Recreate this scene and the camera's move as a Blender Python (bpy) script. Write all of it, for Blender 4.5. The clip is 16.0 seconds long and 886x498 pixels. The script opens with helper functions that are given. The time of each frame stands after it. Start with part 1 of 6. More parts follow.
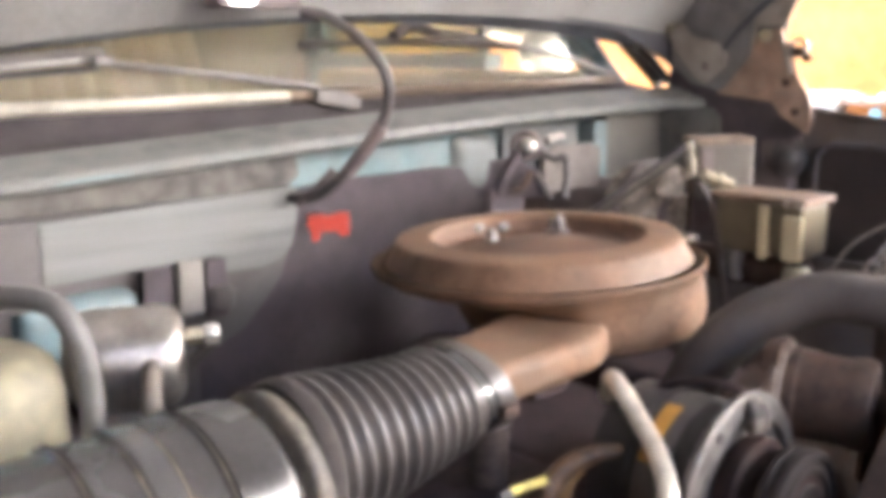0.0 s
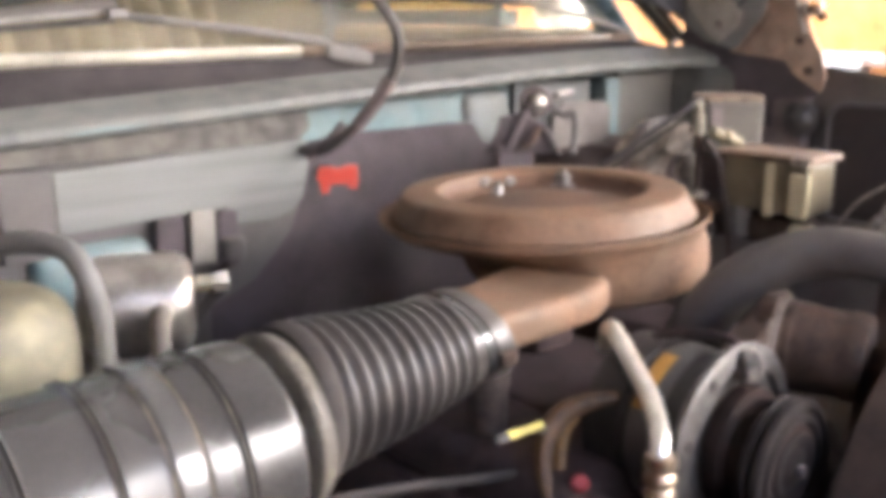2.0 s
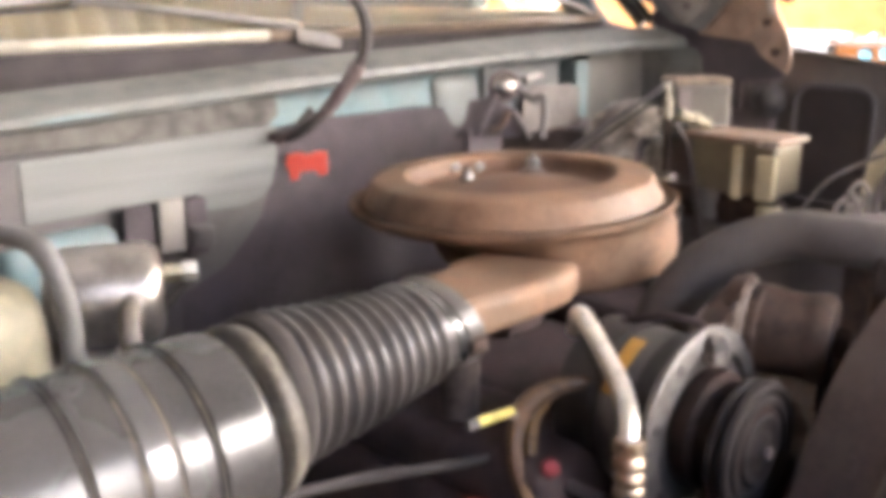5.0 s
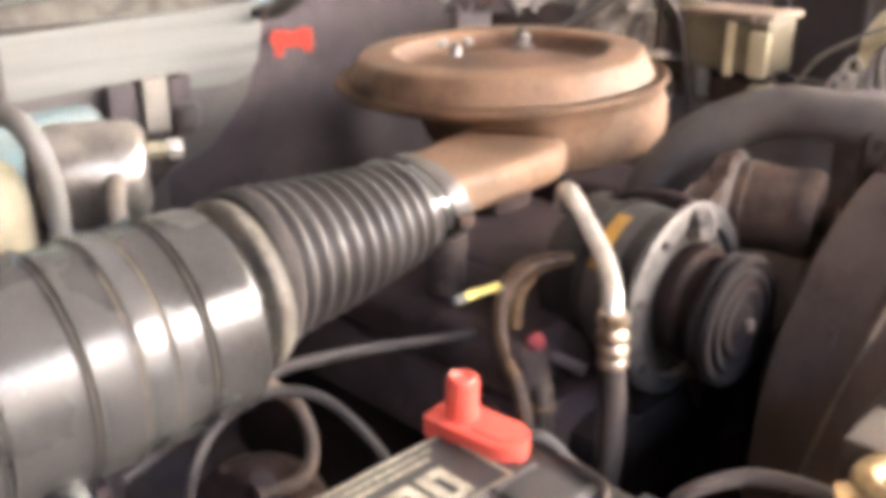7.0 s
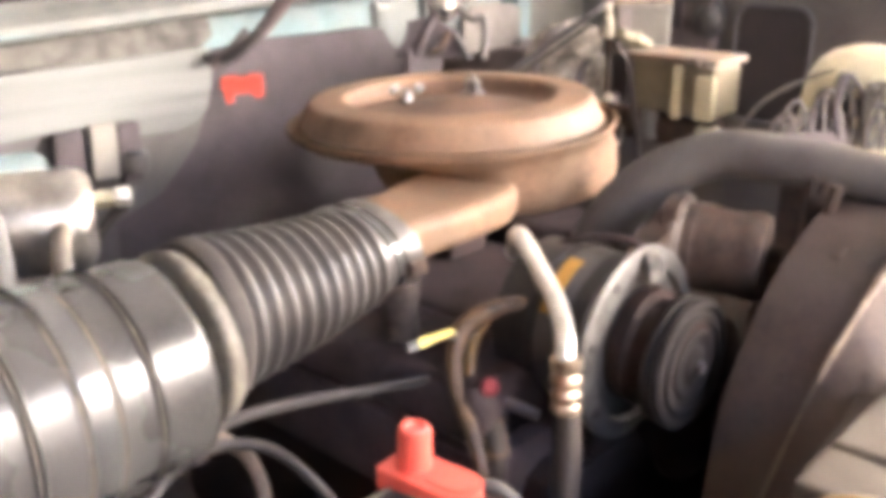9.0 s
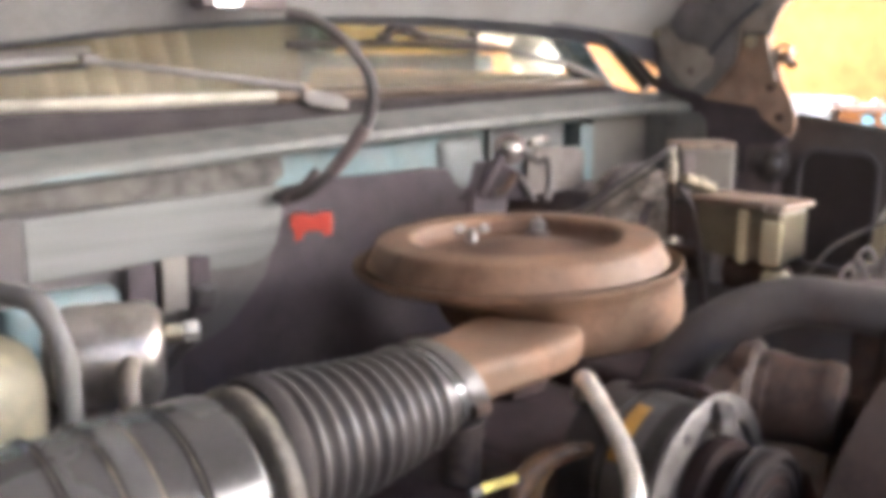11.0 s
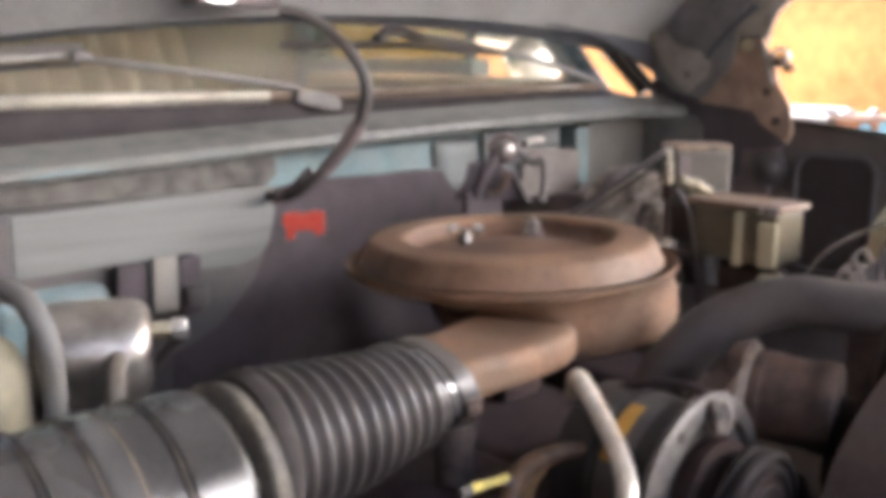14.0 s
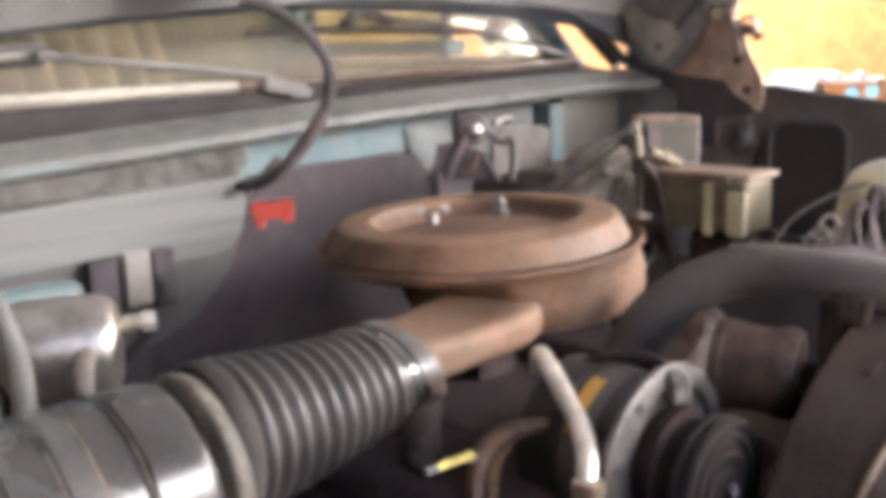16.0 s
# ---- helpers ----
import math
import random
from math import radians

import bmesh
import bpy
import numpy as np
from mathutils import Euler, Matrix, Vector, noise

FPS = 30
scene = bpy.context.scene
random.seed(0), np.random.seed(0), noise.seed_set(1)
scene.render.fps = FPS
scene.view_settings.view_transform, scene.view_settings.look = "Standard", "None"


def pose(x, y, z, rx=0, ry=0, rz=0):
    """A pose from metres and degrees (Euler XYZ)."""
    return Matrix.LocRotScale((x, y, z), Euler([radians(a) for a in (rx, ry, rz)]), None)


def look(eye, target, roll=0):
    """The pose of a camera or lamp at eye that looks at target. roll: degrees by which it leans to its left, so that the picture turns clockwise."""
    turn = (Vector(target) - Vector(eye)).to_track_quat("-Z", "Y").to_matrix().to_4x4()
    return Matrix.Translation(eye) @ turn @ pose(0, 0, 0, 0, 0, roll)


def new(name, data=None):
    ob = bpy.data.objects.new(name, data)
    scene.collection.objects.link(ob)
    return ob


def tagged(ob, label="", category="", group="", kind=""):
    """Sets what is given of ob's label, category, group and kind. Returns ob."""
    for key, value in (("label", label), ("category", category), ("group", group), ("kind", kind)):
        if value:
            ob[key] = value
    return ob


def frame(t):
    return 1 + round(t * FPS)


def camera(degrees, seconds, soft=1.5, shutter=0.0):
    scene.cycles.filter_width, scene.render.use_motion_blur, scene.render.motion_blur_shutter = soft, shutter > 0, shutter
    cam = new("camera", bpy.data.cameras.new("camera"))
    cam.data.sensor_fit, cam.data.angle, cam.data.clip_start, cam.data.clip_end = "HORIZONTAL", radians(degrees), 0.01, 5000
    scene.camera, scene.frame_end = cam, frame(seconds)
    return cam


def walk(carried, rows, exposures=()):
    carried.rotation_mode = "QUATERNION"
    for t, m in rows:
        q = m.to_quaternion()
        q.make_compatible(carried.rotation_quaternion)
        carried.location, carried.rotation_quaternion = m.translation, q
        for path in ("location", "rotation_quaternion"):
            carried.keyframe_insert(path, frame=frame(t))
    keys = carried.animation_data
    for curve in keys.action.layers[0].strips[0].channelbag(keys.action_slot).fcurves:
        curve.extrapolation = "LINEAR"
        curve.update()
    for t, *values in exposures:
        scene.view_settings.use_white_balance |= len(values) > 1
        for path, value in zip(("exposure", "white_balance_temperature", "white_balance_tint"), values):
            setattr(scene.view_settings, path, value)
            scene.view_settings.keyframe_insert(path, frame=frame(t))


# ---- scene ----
# Car axes: x towards the driver's side, y towards the rear, z up; the air cleaner stands over (0, 0).
cam = camera(48.8, 16.0, soft=7.3)
PATH = [
    (0, -0.8441, -0.7317, 1.2822, -43.47, -11.23, -0.07),
    (0.5, -0.8444, -0.7336, 1.2834, -43.07, -10.85, -0.09),
    (1, -0.8431, -0.7379, 1.2801, -43.00, -10.98, -0.22),
    (1.5, -0.8439, -0.7462, 1.2813, -43.26, -11.85, 0.08),
    (2, -0.8467, -0.7556, 1.2765, -42.36, -13.52, 0.32),
    (2.5, -0.8512, -0.7606, 1.2786, -41.93, -13.47, 0.30),
    (3, -0.8518, -0.7627, 1.2785, -42.07, -13.49, 0.32),
    (3.2, -0.8516, -0.7630, 1.2786, -42.24, -13.69, 0.32),
    (5.3, -0.8432, -0.7572, 1.2840, -44.17, -14.90, 0.11),
    (5.5, -0.8429, -0.7575, 1.2830, -44.19, -15.23, 0.11),
    (6, -0.8431, -0.7595, 1.2771, -44.30, -17.31, 0.21),
    (6.5, -0.8428, -0.7609, 1.2762, -44.64, -19.61, 0.20),
    (7, -0.8411, -0.7614, 1.2754, -44.48, -21.40, 0.08),
    (7.5, -0.8407, -0.7621, 1.2748, -44.97, -22.27, 0.31),
    (8, -0.8403, -0.7631, 1.2763, -45.88, -21.95, 0.59),
    (8.5, -0.8384, -0.7621, 1.2780, -46.35, -21.88, 0.56),
    (9, -0.8352, -0.7617, 1.2802, -47.16, -19.07, 0.26),
    (9.5, -0.8353, -0.7628, 1.2813, -47.43, -16.14, 0.49),
    (10, -0.8402, -0.7612, 1.2859, -46.08, -13.72, 0.49),
    (10.2, -0.8408, -0.7600, 1.2866, -45.41, -12.85, 0.50),
    (12.3, -0.8360, -0.7448, 1.2796, -43.15, -10.72, 0.60),
    (12.5, -0.8354, -0.7447, 1.2786, -43.20, -10.83, 0.64),
    (13, -0.8342, -0.7462, 1.2757, -43.38, -10.75, 0.85),
    (13.5, -0.8334, -0.7481, 1.2721, -43.42, -10.77, 1.03),
    (14, -0.8302, -0.7506, 1.2720, -43.87, -10.67, 0.93),
    (14.5, -0.8292, -0.7501, 1.2710, -44.00, -10.72, 0.84),
    (15, -0.8263, -0.7526, 1.2706, -44.07, -11.12, 0.66),
    (15.5, -0.8187, -0.7594, 1.2724, -43.81, -11.20, -0.02),
    (16, -0.8095, -0.7812, 1.2750, -43.92, -11.81, -1.47),
]


def eye_pose(x, y, z, yaw, pitch, roll):
    a, p = radians(yaw), radians(pitch)
    ahead = Vector((-math.sin(a) * math.cos(p), math.cos(a) * math.cos(p), math.sin(p)))
    return look((x, y, z), Vector((x, y, z)) + ahead, roll)


EXPOSURE = [(0.0, 0.12), (1.5, 0.04), (3.0, 0.15), (5.5, 0.28), (6.5, 0.55), (7.0, 0.63), (8.5, 0.87), (9.5, 0.69), (10.0, 0.38), (12.5, -0.29), (14.0, -0.43), (15.0, -0.25), (16.0, -0.12)]
GAIN, TINT = 5.32, 16
KELVIN = [(0.0, 6250), (3.0, 6300), (6.0, 6600), (7.0, 6750), (9.5, 6750), (10.2, 6500), (12.5, 6100), (16.0, 6150)]
walk(cam, [(r[0], eye_pose(*r[1:])) for r in PATH], [(t, s + GAIN, float(np.interp(t, *zip(*KELVIN))), TINT) for t, s in EXPOSURE])

# ---- light ----
SUN_FROM = Vector((-0.05, 0.74, 0.67)).normalized()
world = bpy.data.worlds.new("daylight")
scene.world = world
world.use_nodes = True
nt = world.node_tree
sky = nt.nodes.new("ShaderNodeTexSky")
sky.sky_type, sky.sun_disc = "NISHITA", False
sky.sun_elevation = math.asin(SUN_FROM.z)
sky.sun_rotation = math.atan2(SUN_FROM.x, SUN_FROM.y)
nt.links.new(sky.outputs[0], nt.nodes["Background"].inputs[0])
nt.nodes["Background"].inputs[1].default_value = 0.15
sun = new("sun", bpy.data.lights.new("sun", "SUN"))
sun.data.energy, sun.data.angle, sun.data.color = 5.0, radians(0.5), (1.0, 0.93, 0.82)
sun.matrix_world = look(SUN_FROM * 20, (0, 0, 0))


# ---- materials ----
def mat(name, color, rough=0.6, metal=0.0, var=0.25, scale=14.0, fine=160.0, bump=0.15, dust=0.0, dust_color=(0.30, 0.26, 0.22), spec=0.5,
        stretch=(1, 1, 1), coat=0.0):
    m = bpy.data.materials.new(name)
    m.use_nodes = True
    t = m.node_tree
    n, link = t.nodes.new, t.links.new
    b = t.nodes["Principled BSDF"]
    co = n("ShaderNodeTexCoord")
    mp = n("ShaderNodeMapping")
    mp.inputs["Scale"].default_value = stretch
    link(co.outputs["Object"], mp.inputs[0])
    big, small = n("ShaderNodeTexNoise"), n("ShaderNodeTexNoise")
    for tex, s, d in ((big, scale, 5), (small, fine, 3)):
        tex.inputs["Scale"].default_value, tex.inputs["Detail"].default_value = s, d
        link(mp.outputs[0], tex.inputs["Vector"])
    mixer = n("ShaderNodeMath")
    mixer.operation = "MULTIPLY_ADD"
    link(small.outputs[0], mixer.inputs[0])
    mixer.inputs[1].default_value = 0.35
    link(big.outputs[0], mixer.inputs[2])
    ramp = n("ShaderNodeValToRGB")
    ramp.color_ramp.elements[0].position, ramp.color_ramp.elements[1].position = 0.50, 0.86
    ramp.color_ramp.elements[0].color = (*[c * (1 - var) for c in color], 1)
    ramp.color_ramp.elements[1].color = (*[min(1, c * (1 + var)) for c in color], 1)
    link(mixer.outputs[0], ramp.inputs[0])
    out = ramp.outputs[0]
    if dust:
        patch = n("ShaderNodeTexNoise")
        patch.inputs["Scale"].default_value, patch.inputs["Detail"].default_value = scale * 1.6, 9
        link(co.outputs["Object"], patch.inputs["Vector"])
        span = n("ShaderNodeMapRange")
        span.inputs[1].default_value, span.inputs[2].default_value = 0.38, 0.64
        span.inputs[3].default_value, span.inputs[4].default_value = dust * 0.25, min(1, dust * 1.25)
        link(patch.outputs[0], span.inputs[0])
        mx = n("ShaderNodeMix")
        mx.data_type = "RGBA"
        link(span.outputs[0], mx.inputs[0])
        link(out, mx.inputs[6])
        mx.inputs[7].default_value = (*dust_color, 1)
        out = mx.outputs[2]
    link(out, b.inputs["Base Color"])
    rr = n("ShaderNodeMapRange")
    rr.inputs[1].default_value, rr.inputs[2].default_value = 0.3, 0.7
    rr.inputs[3].default_value, rr.inputs[4].default_value = max(0.03, rough * 0.8), min(1, rough * 1.2)
    link(big.outputs[0], rr.inputs[0])
    link(rr.outputs[0], b.inputs["Roughness"])
    b.inputs["Metallic"].default_value = metal
    b.inputs["Specular IOR Level"].default_value = spec
    b.inputs["Coat Weight"].default_value = coat
    if bump:
        bp = n("ShaderNodeBump")
        bp.inputs["Strength"].default_value, bp.inputs["Distance"].default_value = bump, 0.002
        link(mixer.outputs[0], bp.inputs["Height"])
        link(bp.outputs[0], b.inputs["Normal"])
    return m


def glow(name, color, strength):
    m = bpy.data.materials.new(name)
    m.use_nodes = True
    b = m.node_tree.nodes["Principled BSDF"]
    b.inputs["Base Color"].default_value = (*color, 1)
    b.inputs["Emission Color"].default_value = (*color, 1)
    b.inputs["Emission Strength"].default_value = strength
    return m


RUST_BROWN = mat("faded_brown_enamel", (0.155, 0.086, 0.051), 0.60, var=0.6, scale=13, dust=0.5, dust_color=(0.205, 0.138, 0.091), bump=0.14, spec=0.35)
BLACK_PLASTIC = mat("dusty_black_plastic", (0.046, 0.041, 0.039), 0.38, var=0.35, dust=0.35, dust_color=(0.145, 0.127, 0.113), bump=0.06, spec=0.6)
CAN_PLASTIC = mat("smooth_black_plastic", (0.052, 0.049, 0.047), 0.27, var=0.4, scale=7, fine=260, dust=0.15, dust_color=(0.09, 0.083, 0.077), bump=0.03, spec=0.62)
SEAM_DUST = mat("packed_pale_dust", (0.145, 0.122, 0.094), 0.8, var=0.7, scale=45, dust=0.5, dust_color=(0.07, 0.062, 0.054), spec=0.2)
RUBBER = mat("black_rubber", (0.055, 0.050, 0.049), 0.6, dust=0.35, dust_color=(0.115, 0.10, 0.092))
RELAY_GREY = mat("dusty_tan_grey_plastic", (0.082, 0.074, 0.062), 0.65, var=0.35, dust=0.45, dust_color=(0.135, 0.116, 0.092))
BROWN_RUBBER = mat("brown_stained_rubber", (0.050, 0.036, 0.030), 0.6, var=0.4, dust=0.4, dust_color=(0.085, 0.064, 0.052))
HOSE_RUBBER = mat("greyed_rubber_hose", (0.072, 0.062, 0.058), 0.55, dust=0.45, dust_color=(0.16, 0.135, 0.115))
# Grime lightened and tinted purple, to stand in for lens haze.
GRIME = mat("oily_grime", (0.11, 0.088, 0.088), 0.7, dust=0.5, dust_color=(0.21, 0.165, 0.155))
RUST = mat("rusty_casting", (0.060, 0.034, 0.024), 0.7, var=0.65, scale=36, dust=0.45, dust_color=(0.082, 0.061, 0.048), bump=0.45, spec=0.3)
HINGE_GREY = mat("dusty_hinge_steel", (0.28, 0.25, 0.215), 0.65, var=0.5, scale=22, dust=0.5, dust_color=(0.32, 0.28, 0.235), bump=0.2)
HINGE_RUST = mat("rusty_hinge_steel", (0.37, 0.235, 0.165), 0.6, var=0.4, scale=30, dust=0.4, dust_color=(0.33, 0.255, 0.20), bump=0.3)
DRUM_TAN = mat("mottled_dusty_drum", (0.36, 0.315, 0.255), 0.6, var=0.7, scale=55, dust=0.6, dust_color=(0.15, 0.122, 0.10), bump=0.35)
CAST = mat("dirty_cast_aluminium", (0.25, 0.23, 0.21), 0.5, metal=0.5, var=0.35, dust=0.4, dust_color=(0.12, 0.095, 0.08), bump=0.3)
ALLOY = mat("bright_aluminium", (0.74, 0.70, 0.63), 0.36, metal=0.75, var=0.2, scale=50, bump=0.02)
CRIMP = mat("stained_crimp_alloy", (0.50, 0.40, 0.30), 0.34, metal=0.85, var=0.4, scale=60, dust=0.4, dust_color=(0.20, 0.13, 0.08))
DULL_ALLOY = mat("dull_aluminium", (0.50, 0.475, 0.44), 0.34, metal=0.9, var=0.3, scale=30, dust=0.4, dust_color=(0.20, 0.17, 0.145), bump=0.06)
PLATE_ALLOY = mat("grey_oxidised_alloy", (0.15, 0.14, 0.13), 0.5, metal=0.5, var=0.5, scale=30, dust=0.5, dust_color=(0.075, 0.065, 0.06))
GLOSS_STRAP = mat("glossy_black_strap", (0.05, 0.05, 0.05), 0.20, dust=0.35, dust_color=(0.15, 0.14, 0.13), bump=0.03, spec=1.0)
BRASS = mat("dull_brass", (0.50, 0.44, 0.31), 0.36, metal=0.9, var=0.3, scale=40)
ZINC = mat("zinc_nut", (0.27, 0.262, 0.255), 0.36, metal=1.0, var=0.4, scale=60)
FOIL = mat("brushed_grey_foil", (0.184, 0.189, 0.180), 0.6, metal=0.1, var=0.18, scale=9, fine=60, stretch=(0.15, 1, 6), bump=0.12)
TEAL = mat("faded_teal_paint", (0.135, 0.215, 0.230), 0.5, var=0.25, dust=0.45, dust_color=(0.20, 0.21, 0.205), bump=0.05)
COWL_PAINT = mat("dusty_grey_teal_paint", (0.118, 0.127, 0.122), 0.6, var=0.5, scale=22, dust=0.45, dust_color=(0.215, 0.205, 0.185), stretch=(0.10, 1, 1), bump=0.05)
DARK_CABLE = mat("black_cable_sheath", (0.024, 0.020, 0.020), 0.65, var=0.3, dust=0.3, dust_color=(0.055, 0.046, 0.043), spec=0.3)
COWL_DARK = mat("shade_black_cowl_plastic", (0.040, 0.034, 0.036), 0.75, var=0.4, spec=0.3, dust=0.4, dust_color=(0.085, 0.074, 0.072), stretch=(0.2, 1, 1))
FENDER_DUST = mat("dusty_brown_fender_paint", (0.115, 0.097, 0.088), 0.6, var=0.35, scale=9, dust=0.45, dust_color=(0.17, 0.145, 0.13))
PAD = mat("dusty_insulation_pad", (0.061, 0.049, 0.055), 0.85, var=0.5, scale=9, dust=0.45, dust_color=(0.110, 0.092, 0.096))
# Iron colour lifted towards purple, imitating the veil over deep parts.
ENGINE_DARK = mat("oil_blackened_iron", (0.056, 0.037, 0.038), 0.75, var=0.5, scale=20, dust=0.4, dust_color=(0.080, 0.059, 0.057), bump=0.3, spec=0.25)
ENGINE_BLACK = mat("sooty_black_iron", (0.028, 0.0165, 0.014), 0.8, var=0.5, scale=24, dust=0.3, dust_color=(0.050, 0.034, 0.029), bump=0.3, spec=0.15)
GREY_PLASTIC = mat("dusty_grey_plastic", (0.13, 0.122, 0.115), 0.55, dust=0.4, dust_color=(0.26, 0.235, 0.21))
DARK_GREY = mat("dark_grey_plastic", (0.085, 0.08, 0.08), 0.55, dust=0.3, dust_color=(0.14, 0.12, 0.11))
HOOD_INNER = mat("grey_hood_primer", (0.235, 0.23, 0.22), 0.6, var=0.3, scale=7, dust=0.4, dust_color=(0.25, 0.23, 0.21))
HOOD_FLANGE = mat("dark_blue_hood_flange", (0.060, 0.066, 0.078), 0.45, var=0.35, dust=0.3, dust_color=(0.11, 0.105, 0.10))
RED_PLASTIC = mat("red_plastic", (0.62, 0.085, 0.060), 0.38, var=0.12, bump=0.03)
DARK_RED = mat("dull_red_cap", (0.32, 0.045, 0.05), 0.5, var=0.2)
YELLOW = mat("yellow_plastic", (0.58, 0.48, 0.13), 0.5, var=0.3, scale=60)
AMBER = mat("amber_label", (0.50, 0.25, 0.04), 0.5, var=0.2, scale=60)
CREAM = mat("yellowed_reservoir_plastic", (0.60, 0.53, 0.34), 0.4, var=0.2, dust=0.3, dust_color=(0.33, 0.28, 0.19))
BENCH = mat("weathered_bench_timber", (0.055, 0.035, 0.026), 0.8, var=0.4, scale=6, spec=0.1)
OLIVE = mat("dirty_translucent_plastic", (0.13, 0.11, 0.065), 0.4, var=0.3, dust=0.4, dust_color=(0.20, 0.16, 0.11))
TAN_TUBE = mat("tan_coated_tube", (0.165, 0.092, 0.046), 0.5, var=0.5, scale=40, dust=0.4, dust_color=(0.065, 0.046, 0.033))
LID_BROWN = mat("rusty_reservoir_lid", (0.15, 0.095, 0.064), 0.55, var=0.6, scale=38, dust=0.45, dust_color=(0.235, 0.185, 0.14))
SHROUD = mat("brown_dusty_shroud", (0.062, 0.040, 0.032), 0.65, var=0.45, scale=11, dust=0.5, dust_color=(0.098, 0.074, 0.060), bump=0.1, spec=0.3)
GOLD = mat("gold_zinc_cap", (0.33, 0.245, 0.125), 0.42, metal=0.85, var=0.5, scale=40, dust=0.4, dust_color=(0.15, 0.105, 0.06))
WIPER_METAL = mat("silver_wiper_metal", (0.19, 0.175, 0.168), 0.42, metal=0.4, var=0.15)
LABEL_BLACK = mat("black_battery_label", (0.03, 0.028, 0.026), 0.4, var=0.2)
LABEL_CREAM = mat("worn_cream_label_print", (0.33, 0.295, 0.225), 0.8, spec=0.2, var=0.45, scale=60)
SEAT_TAN = mat("tan_pleated_cloth", (0.64, 0.51, 0.33), 0.9, var=0.15)
CAB_TRIM = mat("tan_cab_trim", (0.44, 0.36, 0.23), 0.8, var=0.3, scale=3)
DASH = mat("dark_dashboard", (0.05, 0.042, 0.035), 0.6, var=0.3)
CONCRETE = mat("pale_concrete", (0.42, 0.39, 0.35), 0.85, var=0.2, scale=2, fine=60)
# Near-black colour for unseen surfaces that hold light off the bay.
DARK_BLOCKER = mat("dark_light_blocker", (0.05, 0.046, 0.043), 0.9, var=0.3, scale=2, fine=40)
ORANGE_WALL = mat("ochre_plaster", (0.140, 0.064, 0.019), 0.9, var=0.4, scale=0.6, fine=8, spec=0.05)
# Pale colour for the unseen reflector walls.
PALE_BOUNCE = mat("pale_bounce_surface", (0.80, 0.77, 0.72), 0.85, var=0.15, scale=1.5, fine=40)
# Dark so that the added roof gives almost no fill from above.
ROOF_TIN = mat("dark_roof_blocker", (0.035, 0.032, 0.030), 0.7, metal=0.1, var=0.3)
BOARD = mat("varnished_orange_board", (0.085, 0.034, 0.010), 0.8, var=0.5, scale=5, stretch=(1, 0.2, 1), spec=0.05)
WHITE = mat("white_plastic", (0.085, 0.083, 0.079), 0.5, var=0.2)
BLUE = mat("blue_plastic", (0.013, 0.068, 0.095), 0.5, var=0.1)
SKIN_PAINT = mat("dark_teal_body_paint", (0.05, 0.075, 0.085), 0.3, var=0.2, coat=0.4)

GLASS = bpy.data.materials.new("tinted_windscreen_glass")
GLASS.use_nodes = True
_b = GLASS.node_tree.nodes["Principled BSDF"]
_b.inputs["Base Color"].default_value = (0.93, 0.95, 0.90, 1)
_b.inputs["Transmission Weight"].default_value = 1.0
_b.inputs["Roughness"].default_value = 0.02
_b.inputs["IOR"].default_value = 1.45
_t = GLASS.node_tree
# Patchy dust film, mixed in as a pale veil for haze and reflections.
_n = [_t.nodes.new("ShaderNode" + k) for k in ("TexCoord", "TexNoise", "MapRange", "BsdfDiffuse", "MixShader")]
_n[1].inputs["Scale"].default_value, _n[1].inputs["Detail"].default_value = 3.5, 6
_n[2].inputs[1].default_value, _n[2].inputs[2].default_value = 0.35, 0.70
_n[2].inputs[3].default_value, _n[2].inputs[4].default_value = 0.08, 0.26
_n[3].inputs["Color"].default_value = (0.62, 0.56, 0.46, 1)
_t.links.new(_n[0].outputs["Object"], _n[1].inputs["Vector"])
_t.links.new(_n[1].outputs[0], _n[2].inputs[0])
_t.links.new(_n[2].outputs[0], _n[4].inputs[0])
_t.links.new(_b.outputs[0], _n[4].inputs[1])
_t.links.new(_n[3].outputs[0], _n[4].inputs[2])
_t.links.new(_n[4].outputs[0], _t.nodes["Material Output"].inputs["Surface"])
TINT_GLASS = bpy.data.materials.new("green_tinted_glass")
TINT_GLASS.use_nodes = True
_g = TINT_GLASS.node_tree.nodes["Principled BSDF"]
_g.inputs["Transmission Weight"].default_value, _g.inputs["Roughness"].default_value, _g.inputs["IOR"].default_value = 1.0, 0.02, 1.45

_g.inputs["Base Color"].default_value = (0.20, 0.25, 0.19, 1)
CLEAR = bpy.data.materials.new("clear_lamp_plastic")
CLEAR.use_nodes = True
_b = CLEAR.node_tree.nodes["Principled BSDF"]
_b.inputs["Base Color"].default_value = (0.42, 0.42, 0.41, 1)
_b.inputs["Transmission Weight"].default_value = 0.92
_b.inputs["Roughness"].default_value = 0.2


# ---- mesh helpers ----
def weighted_normals(bm):
    """A normal for each face corner, led by the larger faces, so that bevels stay crisp."""
    bm.normal_update()
    found = {}
    for v in bm.verts:
        left = set(v.link_faces)
        while left:
            stack, group = [left.pop()], []
            while stack:
                f = stack.pop()
                group.append(f)
                for e in f.edges:
                    if e.smooth and v in e.verts:
                        for g in e.link_faces:
                            if g in left:
                                left.discard(g)
                                stack.append(g)
            n = Vector((0, 0, 0))
            for f in group:
                n += f.normal * f.calc_area()
            n = n.normalized() if n.length > 1e-12 else group[0].normal
            for f in group:
                found[v, f] = n
    return [found[c.vert, f] for f in bm.faces for c in f.loops]


